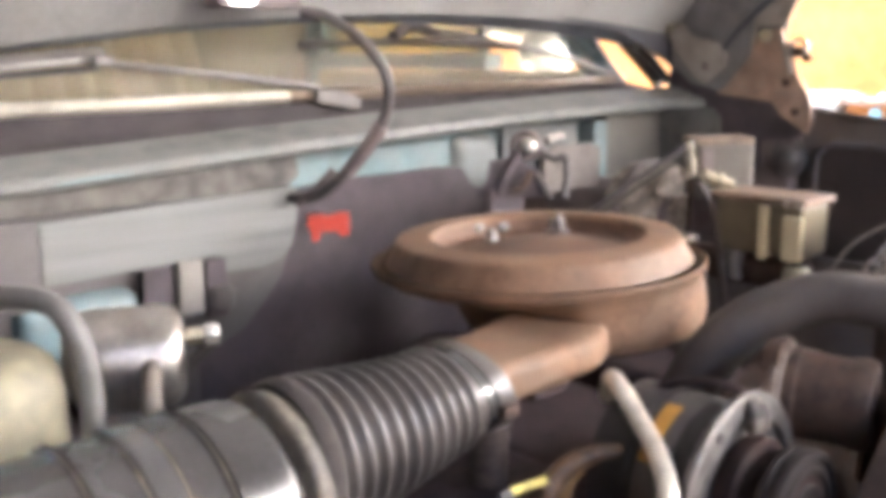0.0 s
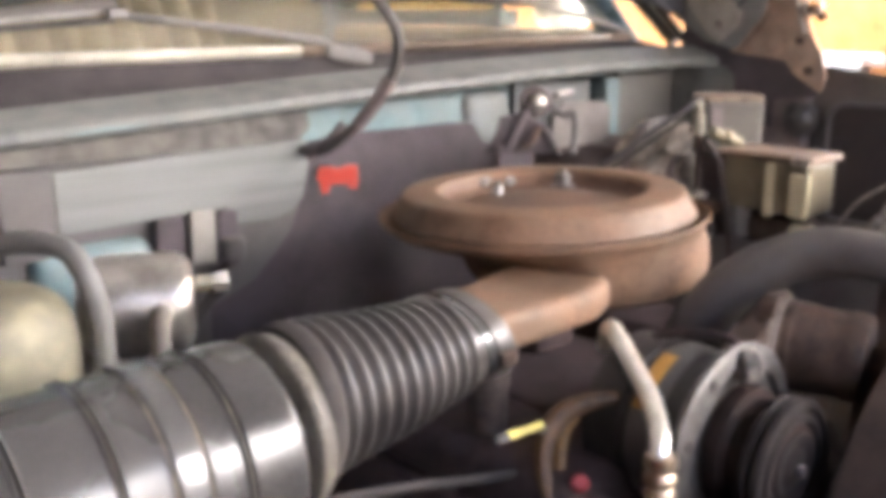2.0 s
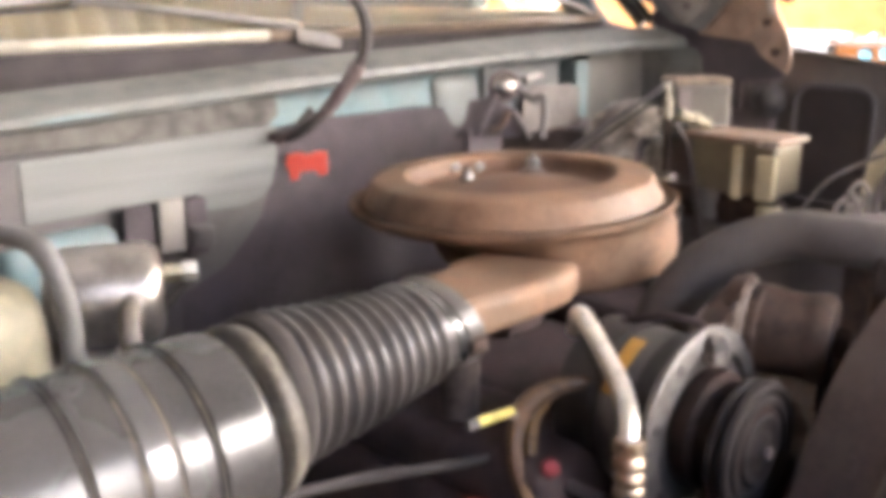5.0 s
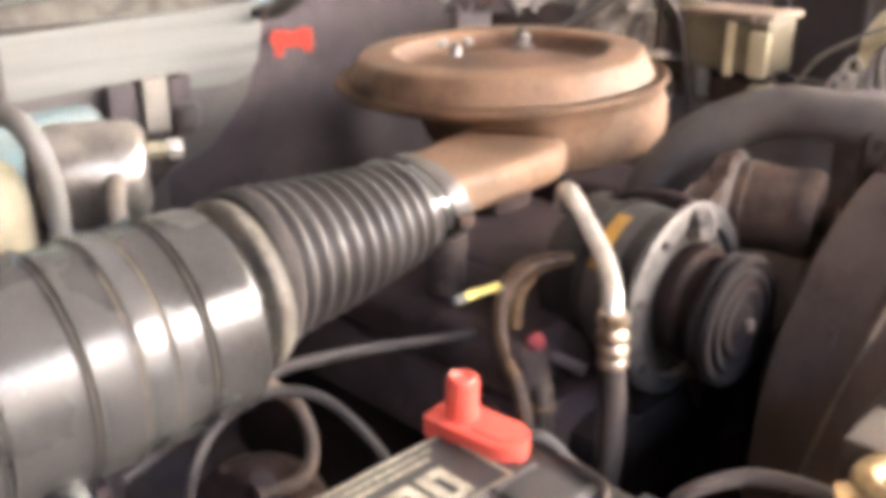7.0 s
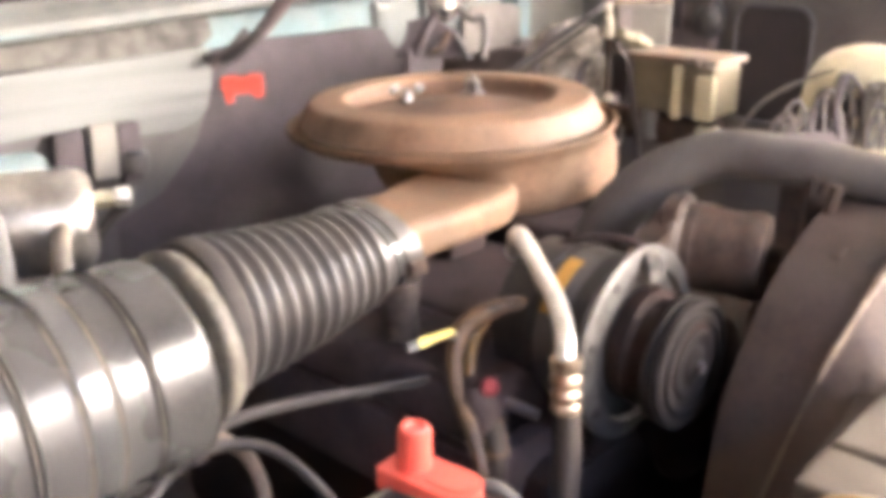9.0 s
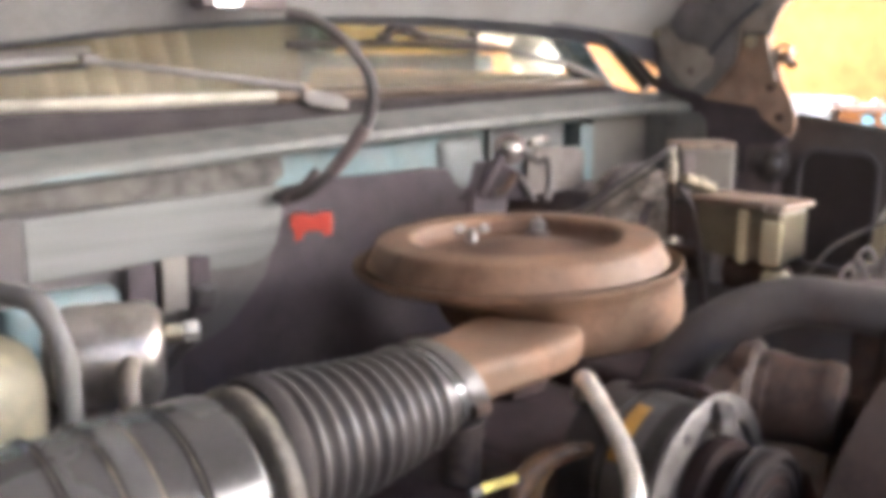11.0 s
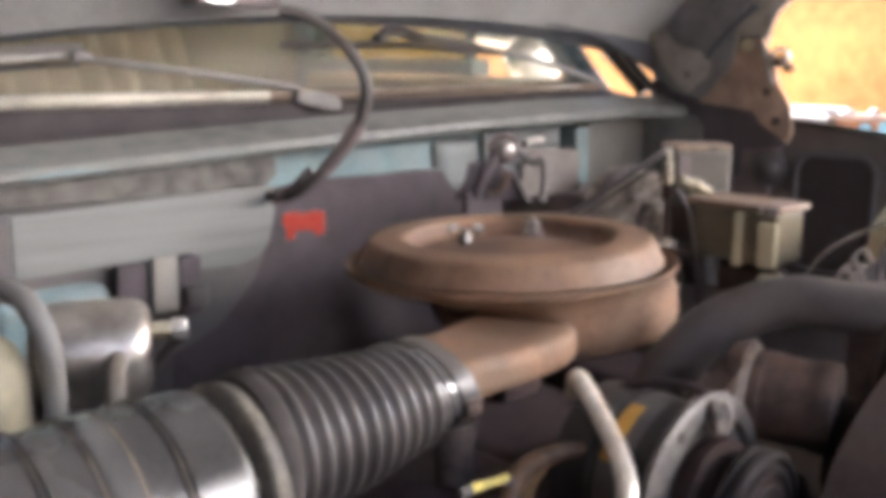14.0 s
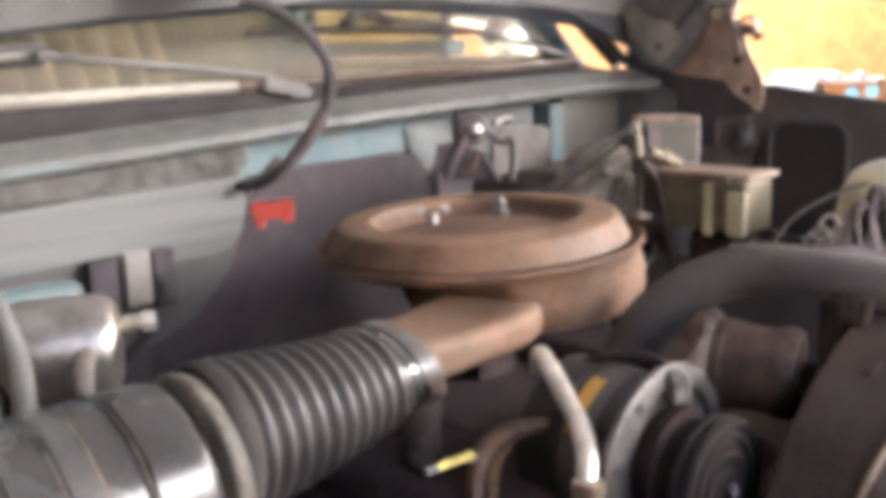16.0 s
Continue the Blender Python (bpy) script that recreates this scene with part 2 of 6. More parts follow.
def finish(bm, name, material, smooth=True, angle=40):
    bmesh.ops.recalc_face_normals(bm, faces=bm.faces)
    me = bpy.data.meshes.new(name)
    if smooth:
        for f in bm.faces:
            f.smooth = True
        for e in bm.edges:
            if len(e.link_faces) == 2 and e.calc_face_angle(0) > radians(angle):
                e.smooth = False
    normals = weighted_normals(bm) if smooth else None
    bm.to_mesh(me)
    bm.free()
    if normals:
        me.normals_split_custom_set(normals)
    me.materials.append(material)
    return me


def part(name, bm, material, parent, label="", m=None):
    """One mesh under a thing or part, built in world places (or moved by m)."""
    if m is not None:
        bm.transform(m)
    ob = new(name, finish(bm, name, material))
    ob.parent = parent
    if parent is not None and parent.type == "EMPTY":
        ob.matrix_parent_inverse = Matrix.Translation(-parent.location)
    return tagged(ob, label) if label else ob


def thing(name, at, label, category, group="", kind=""):
    ob = new(name)
    ob.location = at
    ob.empty_display_size = 0.05
    return tagged(ob, label, category, group, kind)


def solid(name, bm, material, label, category, group="", kind=""):
    """A thing of one mesh."""
    return tagged(new(name, finish(bm, name, material)), label, category, group, kind)


def box(x0, x1, y0, y1, z0, z1, bevel=0.0, seg=2, bm=None):
    own = bmesh.new()
    bmesh.ops.create_cube(own, size=1, matrix=Matrix.Translation(((x0 + x1) / 2, (y0 + y1) / 2, (z0 + z1) / 2))
                          @ Matrix.Diagonal((x1 - x0, y1 - y0, z1 - z0, 1)))
    if bevel:
        bmesh.ops.bevel(own, geom=own.edges[:], offset=bevel, segments=seg, affect="EDGES", profile=0.5)
    return join(bm, own)


def join(bm, own):
    if bm is None:
        return own
    me = bpy.data.meshes.new("tmp")
    own.to_mesh(me)
    own.free()
    bm.from_mesh(me)
    bpy.data.meshes.remove(me)
    return bm


def axis_matrix(at, way):
    """Turns local +z to the given way, at a place."""
    return Matrix.Translation(at) @ Vector(way).to_track_quat("Z", "Y").to_matrix().to_4x4()


def lathe(profile, seg=48, m=None, bm=None, closed=False, wobble=0.0):
    """Turns (radius, height) pairs about z."""
    own = bmesh.new()
    rings = []
    for r, z in profile:
        if r < 1e-5:
            rings.append([own.verts.new((0, 0, z))])
        else:
            rings.append([own.verts.new(((r + wobble * math.sin(3 * a + z * 40)) * math.cos(a), (r + wobble * math.sin(3 * a + z * 40)) * math.sin(a), z))
                          for a in (2 * math.pi * k / seg for k in range(seg))])
    pairs = list(zip(rings, rings[1:]))
    if closed:
        pairs.append((rings[-1], rings[0]))
    for a, b in pairs:
        for k in range(seg):
            q = (k + 1) % seg
            if len(a) == 1 and len(b) == 1:
                continue
            if len(a) == 1:
                own.faces.new((a[0], b[k], b[q]))
            elif len(b) == 1:
                own.faces.new((a[k], a[q], b[0]))
            else:
                own.faces.new((a[k], a[q], b[q], b[k]))
    if m is not None:
        own.transform(m)
    return join(bm, own)


def rod(a, b, r, seg=20, bevel=0.0, bm=None):
    """A capped cylinder from a to b, its rims rounded by bevel."""
    a, b = Vector(a), Vector(b)
    n = (b - a).length
    e = bevel or min(r, n) * 0.12
    return lathe([(0, 0), (r - e, 0), (r, e), (r, n - e), (r - e, n), (0, n)], seg, axis_matrix(a, b - a), bm)


def smooth_line(points, steps=8):
    p = [Vector(v) for v in points]
    p = [2 * p[0] - p[1]] + p + [2 * p[-1] - p[-2]]
    out = []
    for k in range(1, len(p) - 2):
        for s in range(steps):
            t = s / steps
            out.append(0.5 * (2 * p[k] + (p[k + 1] - p[k - 1]) * t + (2 * p[k - 1] - 5 * p[k] + 4 * p[k + 1] - p[k + 2]) * t * t
                              + (3 * p[k] - p[k - 1] - 3 * p[k + 1] + p[k + 2]) * t ** 3))
    out.append(p[-2])
    return out


def tube(points, r, seg=14, steps=8, bm=None, radii=None):
    """A round tube along a smooth line; radii scales it along its way."""
    line = smooth_line(points, steps) if len(points) > 2 else [Vector(v) for v in points]
    own = bmesh.new()
    rings = []
    side = None
    for k, c in enumerate(line):
        way = (line[min(k + 1, len(line) - 1)] - line[max(k - 1, 0)]).normalized()
        if side is None:
            side = way.orthogonal().normalized()
        side = (side - way * side.dot(way)).normalized()
        up = way.cross(side)
        f = r if radii is None else r * float(np.interp(k / (len(line) - 1), np.linspace(0, 1, len(radii)), radii))
        rings.append([own.verts.new(c + f * (math.cos(a) * side + math.sin(a) * up)) for a in (2 * math.pi * q / seg for q in range(seg))])
    for a, b in zip(rings, rings[1:]):
        for q in range(seg):
            own.faces.new((a[q], a[(q + 1) % seg], b[(q + 1) % seg], b[q]))
    own.faces.new(rings[0])
    own.faces.new(rings[-1])
    return join(bm, own)


def plate(outline, origin, u, v, thick, bevel=0.0, bm=None):
    """A flat outline of (u, v) pairs, given thickness along u x v."""
    own = bmesh.new()
    o, u, v = Vector(origin), Vector(u).normalized(), Vector(v).normalized()
    n = u.cross(v)
    low = [own.verts.new(o + u * a + v * b) for a, b in outline]
    high = [own.verts.new(o + u * a + v * b + n * thick) for a, b in outline]
    own.faces.new(low)
    own.faces.new(high)
    for k in range(len(low)):
        q = (k + 1) % len(low)
        own.faces.new((low[k], low[q], high[q], high[k]))
    if bevel:
        rim = [e for e in own.edges if len(e.link_faces) == 2 and e.calc_face_angle(0) > 1.0]
        bmesh.ops.bevel(own, geom=rim, offset=bevel, segments=2, affect="EDGES", profile=0.5)
    return join(bm, own)


def sheet(fn, nu, nv, bm=None):
    """A grid surface fn(a, b) over the unit square."""
    own = bmesh.new()
    g = [[own.verts.new(fn(i / nu, j / nv)) for j in range(nv + 1)] for i in range(nu + 1)]
    for i in range(nu):
        for j in range(nv):
            own.faces.new((g[i][j], g[i + 1][j], g[i + 1][j + 1], g[i][j + 1]))
    return join(bm, own)


def thick_sheet(fn, nu, nv, depth):
    own = sheet(fn, nu, nv)
    bmesh.ops.recalc_face_normals(own, faces=own.faces)
    bmesh.ops.solidify(own, geom=own.faces[:], thickness=depth)
    return own


def round_rect(w, h, r, n=5):
    """An outline with round corners about (0, 0)."""
    out = []
    for cx, cy, a0 in ((w / 2 - r, h / 2 - r, 0), (-w / 2 + r, h / 2 - r, 90), (-w / 2 + r, -h / 2 + r, 180), (w / 2 - r, -h / 2 + r, 270)):
        for k in range(n + 1):
            a = radians(a0 + 90 * k / n)
            out.append((cx + r * math.cos(a), cy + r * math.sin(a)))
    return out


def loft(sections):
    """Skins lists of points, all of one length, one after another, with caps."""
    own = bmesh.new()
    rings = [[own.verts.new(p) for p in s] for s in sections]
    for a, b in zip(rings, rings[1:]):
        for q in range(len(a)):
            own.faces.new((a[q], a[(q + 1) % len(a)], b[(q + 1) % len(a)], b[q]))
    own.faces.new(rings[0])
    own.faces.new(rings[-1])
    return own


def hexnut(at, way, r, h, bm=None):
    return lathe([(0, 0), (r * 0.92, 0), (r, h * 0.12), (r, h * 0.88), (r * 0.92, h), (0, h)], 6, axis_matrix(at, way), bm)


# ---- setting ----
solid("ground", box(-400, 400, -400, 400, -0.2, 0.0), CONCRETE, "dusty grey concrete yard", "ground", kind="structure")
# Unseen wall added as key reflector; its dark base trims low light.
yard_wall = thing("wall_southeast", (4.3, -4.2, 0), "unseen added wall, dark below, pale above to bounce light into the bay", "wall", kind="structure")
part("dark_base", plate([(0, 0), (8.4, 0), (8.4, 2.3), (0, 2.3)], (1.6, -7.4, 0), (5.4, 6.4, 0), (0, 0, 1), 0.2), DARK_BLOCKER, yard_wall, "dark lower part that cuts low light")
part("bounce_upper", plate([(0, 2.3), (8.4, 2.3), (8.4, 5.8), (0, 5.8)], (1.6, -7.4, 0), (5.4, 6.4, 0), (0, 0, 1), 0.2), PALE_BOUNCE, yard_wall, "pale upper part that bounces sunlight")
solid("wall_east", box(7.0, 7.2, -1.0, 12.0, 0, 4.5), ORANGE_WALL, "sunlit orange plastered yard wall", "wall", kind="structure")

# Unseen roof and posts, added to shut out overhead sky light.
bm = box(-3.05, 3.2, -2.6, 4.6, 2.62, 2.70)
for k in range(9):
    box(-3.05, 3.2, -2.5 + k * 0.85, -2.4 + k * 0.85, 2.52, 2.62, bm=bm)
solid("ceiling", bm, ROOF_TIN, "unseen dark sheet roof on joists, added to block light from above", "ceiling", kind="structure")
for px, py in ((-2.95, -2.5), (3.1, -2.5), (-2.95, 4.5), (3.1, 4.5)):
    solid("blocker_post", box(px - 0.05, px + 0.05, py - 0.05, py + 0.05, 0, 2.52, 0.008), ROOF_TIN, "unseen square post holding the added roof", "post", "carport posts", "structure")
# Two unseen walls, added dark to keep the left side dim.
solid("wall_west", box(-3.25, -3.05, -4.8, 4.6, 0, 3.6), DARK_BLOCKER, "unseen dark wall added to cut light from the left", "wall", kind="structure")
solid("wall_southwest", box(-3.25, 1.2, -5.0, -4.8, 0, 3.6), DARK_BLOCKER, "unseen dark wall added to cut light from the front left", "wall", kind="structure")
# Unseen reflector wall, added to send sunlight back at the engine.
solid("wall_south", box(0.6, 1.58, -7.6, -7.4, 0, 4.6), PALE_BOUNCE, "unseen pale wall added to bounce sun into the bay", "wall", kind="structure")

# ---- truck body ----
truck = thing("pickup_truck", (0, 0.3, 0), "old teal pickup truck with its hood raised and dusty bay", "truck")


def lip_z(x):
    return 1.153 + 0.047 * x - 0.012 * x * x


def lip_y(x):
    return 0.365 - 0.06 * max(0, x) ** 2 - 0.02 * min(0, x) ** 2 - 3.2 * max(0, x - 0.68) ** 2


# Cowl: a rolled front lip, two grooves, and a dark well up to the glass.
COWL_LINE = [(0.030, -0.022), (0.0, -0.026), (-0.006, -0.016), (-0.004, -0.002), (0.004, 0.006), (0.012, 0.010), (0.016, 0.006), (0.022, 0.012), (0.034, 0.021), (0.040, 0.017), (0.048, 0.026),
             (0.056, 0.030), (0.060, 0.026)]


def cowl(a, b):
    x = -0.86 + 1.72 * a
    k = b * (len(COWL_LINE) - 1)
    i = min(int(k), len(COWL_LINE) - 2)
    f = k - i
    dy = COWL_LINE[i][0] * (1 - f) + COWL_LINE[i + 1][0] * f
    dz = COWL_LINE[i][1] * (1 - f) + COWL_LINE[i + 1][1] * f
    return (x, lip_y(x) + dy, lip_z(x) + 0.018 + dz * 0.70)


cowl_part = part("cowl", sheet(cowl, 60, 36), COWL_PAINT, truck, "dusty grey cowl panel with pressed grooves")


part("paint_chip", sheet(lambda a, b: Vector(cowl((-0.42 + 0.11 * a + 0.86) / 1.72, 0.16 + 0.05 * b * math.sin(math.pi * a))) + Vector((0, -0.0012, 0)), 10, 2), TEAL, cowl_part, "bared teal paint")


def glass_base(x):
    return 0.47 + 0.06 * x * x, 1.222 + 0.012 * x


def well(a, b):
    x = -0.86 + 1.72 * a
    gy, gz = glass_base(x)
    y0, z0 = lip_y(x) + 0.058, lip_z(x) + 0.034
    return (x, y0 + (gy - y0) * b, z0 + (gz - 0.004 - z0) * b ** 1.3 - 0.012 * math.sin(math.pi * b))


# The well's dark colour takes in shadow as well as the vent.
part("cowl_vent", sheet(well, 40, 8), COWL_DARK, cowl_part, "black cowl well under the windscreen, shade in its colour")


def wind(a, b):
    x = -0.80 + 1.60 * a
    gy, gz = glass_base(x)
    return (x * (1 - 0.10 * b), gy + 0.42 * b, gz + 0.44 * b)


pane = part("windscreen", thick_sheet(wind, 32, 6, 0.005), GLASS, truck, "clear laminated windscreen glass")
pane.visible_shadow = False


def seal(x0, x1):
    pts = [(x, glass_base(x)[0] - 0.004, glass_base(x)[1] + 0.001) for x in np.linspace(x0, x1, 24)]
    return tube(pts, 0.009, 8, 2)


# Trim in two colours: bright up to x = -0.02, dull brown beyond.
part("windscreen_trim", seal(-0.82, -0.02), mat("bright_trim", (0.60, 0.56, 0.47), 0.38, metal=0.55, var=0.25, scale=9), pane, "bright strip along the glass edge")
part("windscreen_trim", seal(-0.02, 0.82), mat("dull_brown_trim", (0.115, 0.085, 0.062), 0.5, metal=0.3, var=0.4, scale=12), pane, "dull brown strip along the glass edge")
# Cab shell behind the glass
for s in (-1, 1):
    part("windscreen_pillar", tube([(s * 0.86, 0.50, 1.16), (s * 0.80, 0.72, 1.44), (s * 0.72, 0.98, 1.68)], 0.035, 10), SKIN_PAINT, truck)
    part("door", box(s * 0.90 - 0.03, s * 0.90 + 0.03, 0.55, 1.62, 0.45, 1.245, 0.02), CAB_TRIM, truck, "tan trimmed cab door")
    part("door_sill", box(s * 0.90 - 0.034, s * 0.90 + 0.034, 0.93, 1.63, 1.247, 1.286, 0.006), TEAL, truck, "faded teal door sill")
for (ya, za), (yb, zb), r, m_ in (((0.545, 1.330), (0.425, 1.224), 0.013, DASH), ((0.500, 1.312), (0.405, 1.226), 0.006, DULL_ALLOY), ((0.478, 1.305), (0.392, 1.222), 0.009, DASH)):
    part("vent_frame", tube([(0.86, yb, zb), (0.86, (ya + yb) / 2, (za + zb) / 2), (0.86, ya, za), (0.85, ya + 0.12, za + 0.12)], r, 10), m_, truck, "dark vent window frame")
part("roof", box(-0.76, 0.76, 0.9, 1.75, 1.66, 1.72, 0.02), SKIN_PAINT, truck)
bm = box(-0.90, 0.90, 1.66, 1.72, 0.45, 1.22)
box(-0.90, -0.62, 1.66, 1.72, 1.22, 1.70, bm=bm)
box(0.40, 0.90, 1.66, 1.72, 1.22, 1.70, bm=bm)
part("cab_rear_panel", bm, CAB_TRIM, truck, "tan rear cab panel with a window opening")
part("dashboard", box(-0.80, 0.80, 0.52, 0.78, 1.05, 1.205, 0.03, 3), DASH, truck, "dark dashboard top")
part("cab_floor", box(-0.88, 0.88, 0.42, 1.70, 0.42, 0.46), GRIME, truck)
for s in (-1, 1):
    g = part("door_glass", box(s * 0.90 - 0.003, s * 0.90 + 0.003, 0.98, 1.60, 1.287, 1.62), TINT_GLASS, truck, "green tinted door glass")
    g.visible_shadow = False
    part("door_pillar", box(s * 0.90 - 0.03, s * 0.90 + 0.03, 1.60, 1.68, 1.20, 1.68, 0.01), TEAL, truck)
    part("vent_post", box(s * 0.90 - 0.012, s * 0.90 + 0.012, 0.955, 0.98, 1.20, 1.62, 0.004), DASH, truck)
rear = part("rear_glass", box(-0.62, 0.62, 1.685, 1.691, 1.22, 1.66), TINT_GLASS, truck, "green tinted rear glass")
rear.visible_shadow = False
# Pleated bench seat
seat = thing("bench_seat", (0.0, 1.3, 0.46), "tan pleated cloth bench seat in the cab", "seat")
part("seat_cushion", box(-0.74, 0.74, 0.98, 1.42, 0.60, 0.80, 0.04, 3), SEAT_TAN, seat)
part("seat_base", box(-0.70, 0.70, 1.0, 1.60, 0.46, 0.60), DASH, seat)


def seat_back(x0, x1):
    def fn(a, b):
        x = x0 + (x1 - x0) * a
        return (x, 1.42 + 0.18 * b - 0.035 * abs(math.sin(a * (x1 - x0) / 0.075 * math.pi)) - 0.05 * math.sin(math.pi * min(1, b * 1.02)), 0.76 + 0.62 * b)
    return thick_sheet(fn, 160, 8, 0.09)


part("seat_back", seat_back(-0.74, 0.44), SEAT_TAN, seat, "deeply pleated tan seat back")
# Chrome-backed door mirror
mirror = part("door_mirror", lathe([(0, 0.035), (0.03, 0.033), (0.052, 0.022), (0.060, 0.006), (0.060, -0.004), (0, -0.004)], 32, Matrix.Translation((1.03, 0.87, 1.288)) @ Matrix.Diagonal((1.45, 1.2, 1.0, 1)) @ axis_matrix((0, 0, 0), (-0.35, -1, 0.1))), ALLOY, truck, "chrome backed door mirror")
part("mirror_knuckle", lathe([(0, -0.10), (0.018, -0.09), (0.028, -0.04), (0.030, 0.02), (0.022, 0.07), (0, 0.085)], 24, axis_matrix((1.03, 0.965, 1.345), (0.5, -0.8, -0.1))), ALLOY, mirror)
part("mirror_arm", tube([(0.90, 0.80, 1.20), (0.96, 0.85, 1.22), (1.03, 0.87, 1.26)], 0.010, 8), ALLOY, mirror)

# Firewall: teal above, a black pad in front of it below.
bm = plate([(-0.86, 0.42), (0.86, 0.42)] + [(x, lip_z(x) + 0.012) for x in np.linspace(0.86, -0.86, 18)], (0, 0.435, 0), (1, 0, 0), (0, 0, 1), 0.020)
fire = part("firewall", bm, TEAL, truck, "faded teal firewall")
pad_top = [(-0.80, 0.45), (-0.80, 1.02), (-0.30, 1.08), (-0.09, 1.094), (-0.03, 1.099), (0.05, 1.105), (0.14, 1.104), (0.226, 1.106), (0.262, 1.104), (0.285, 1.074), (0.31, 1.066), (0.37, 1.058), (0.45, 1.048), (0.56, 1.010), (0.64, 1.006), (0.72, 1.036), (0.78, 1.056), (0.78, 0.45)]
part("firewall_pad", plate(pad_top, (0, 0.412, 0), (1, 0, 0), (0, 0, 1), 0.022, 0.006), PAD, fire, "grimy black insulation pad")
# Wiper motor bulge and plates on the firewall
part("cowl_bulge", loft([[Vector((0.315 + sx * w - 0.006 * sz, 0.413 - d, 1.106 + sz * h)) for sx, sz in round_rect(2, 2, 0.4, 4)] for d, w, h in ((0, 0.054, 0.047), (0.006, 0.050, 0.043), (0.011, 0.040, 0.034), (0.013, 0.028, 0.024))]),
     mat("greyed_teal_paint", (0.145, 0.165, 0.165), 0.5, var=0.3, dust=0.5, dust_color=(0.19, 0.18, 0.165)), fire, "greyed teal pressed panel")
part("side_panel", box(0.372, 0.574, 0.402, 0.4145, 1.02, 1.165, 0.004), mat("grey_blue_paint", (0.125, 0.135, 0.138), 0.5, var=0.3, dust=0.5, dust_color=(0.18, 0.175, 0.165)), fire, "dusty grey-blue firewall panel")
part("cover_plate", box(0.455, 0.548, 0.372, 0.4015, 1.01, 1.110, 0.010, 3), GREY_PLASTIC, fire, "grey cover plate")
part("brace", box(0.580, 0.618, 0.368, 0.4135, 1.04, 1.165, 0.006), TEAL, fire, "teal vertical brace")
part("upper_panel", box(0.620, 0.86, 0.375, 0.4125, 1.03, 1.186, 0.006), mat("dusty_olive_grey_paint", (0.105, 0.100, 0.090), 0.6, var=0.35, scale=10, dust=0.4, dust_color=(0.165, 0.152, 0.130)), fire, "dusty grey upper firewall panel")

# Hood, raised on its hinges
HOOD_TILT = radians(50)


def hood_edge(x):
    return 1.338 + 0.022 * x - 0.105 * (x - 0.12) ** 2


def hood(a, b):
    x = -0.80 + 1.62 * a
    s = 1.25 * b
    dent = 0.012 * math.sin(x * 9.0) * math.sin(s * 11) * min(1, 4 * b)
    return (x, 0.355 - s * math.cos(HOOD_TILT) + dent, hood_edge(x) + 0.012 + s * math.sin(HOOD_TILT))


hood_part = part("hood", thick_sheet(hood, 50, 40, 0.02), HOOD_INNER, truck, "raised hood with dusty grey inner panel")
part("hood_edge", thick_sheet(lambda a, b: (-0.80 + 1.62 * a, 0.372 - 0.03 * b, hood_edge(-0.80 + 1.62 * a) + 0.012 - (0.016 + 0.032 * max(0, a - 0.45)) * (1 - b)), 40, 4, 0.006), HOOD_FLANGE, hood_part, "dark blue folded rear edge")
for x0 in (-0.52, -0.08, 0.36):
    def rib(a, b, x0=x0):
        x = x0 + (0.10 + 0.02 * math.sin(a * 3)) * (b - 0.5)
        s = 0.08 + 1.05 * a
        return (x, 0.355 - s * math.cos(HOOD_TILT) - 0.02 * math.sin(math.pi * b) * math.sin(HOOD_TILT), hood_edge(x) + 0.006 + s * math.sin(HOOD_TILT) - 0.02 * math.sin(math.pi * b))
    part("hood_rib", sheet(rib, 20, 8), HOOD_INNER, hood_part, "pressed stiffening rib")
# Dents in the hood, modelled as dark oval discs on the panel.
for x, s, k in ((0.02, 0.045, 1.5), (0.17, 0.04, 1.2), (0.30, 0.075, 1.6), (0.45, 0.05, 1.3), (-0.07, 0.06, 1.2), (-0.36, 0.05, 1.5), (0.58, 0.06, 1.2)):
    at = (x, 0.355 - s * math.cos(HOOD_TILT) - 0.009, hood_edge(x) + 0.006 + s * math.sin(HOOD_TILT))
    part("hood_dent", lathe([(0, 0.004), (0.009, 0.004), (0.012, 0.006), (0.014, 0.004), (0.015, 0)], 20, axis_matrix(at, (0, -0.766, -0.643)) @ Matrix.Diagonal((1, k, 1, 1))), RUBBER, hood_part, "dark oval dent")
part("corner_flange", plate([(0.44, 1.339), (0.59, 1.326), (0.715, 1.283), (0.80, 1.245), (0.84, 1.235), (0.84, 1.33), (0.77, 1.345), (0.66, 1.37), (0.5, 1.36)], (0, 0.340, 0), (1, 0, 0), (0, 0, 1), 0.006, 0.002), mat("navy_hood_corner", (0.030, 0.031, 0.040), 0.6, var=0.4, dust=0.3, dust_color=(0.055, 0.05, 0.05)), hood_part, "dark blue folded hood corner")
# Hinge on the driver's side: plates, arm and pivot
hinge = part("hood_hinge", plate([(0.243, 1.212), (0.181, 1.282), (0.172, 1.320), (0.127, 1.327), (0.114, 1.312), (0.100, 1.285), (0.088, 1.248), (0.064, 1.210), (0.057, 1.177), (0.063, 1.148), (0.092, 1.164), (0.118, 1.181), (0.133, 1.201)],
                                 (0.775, 0, 0), (0, 1, 0), (0, 0, 1), 0.006, 0.001), HINGE_RUST, truck, "rusty brown hood hinge plate")
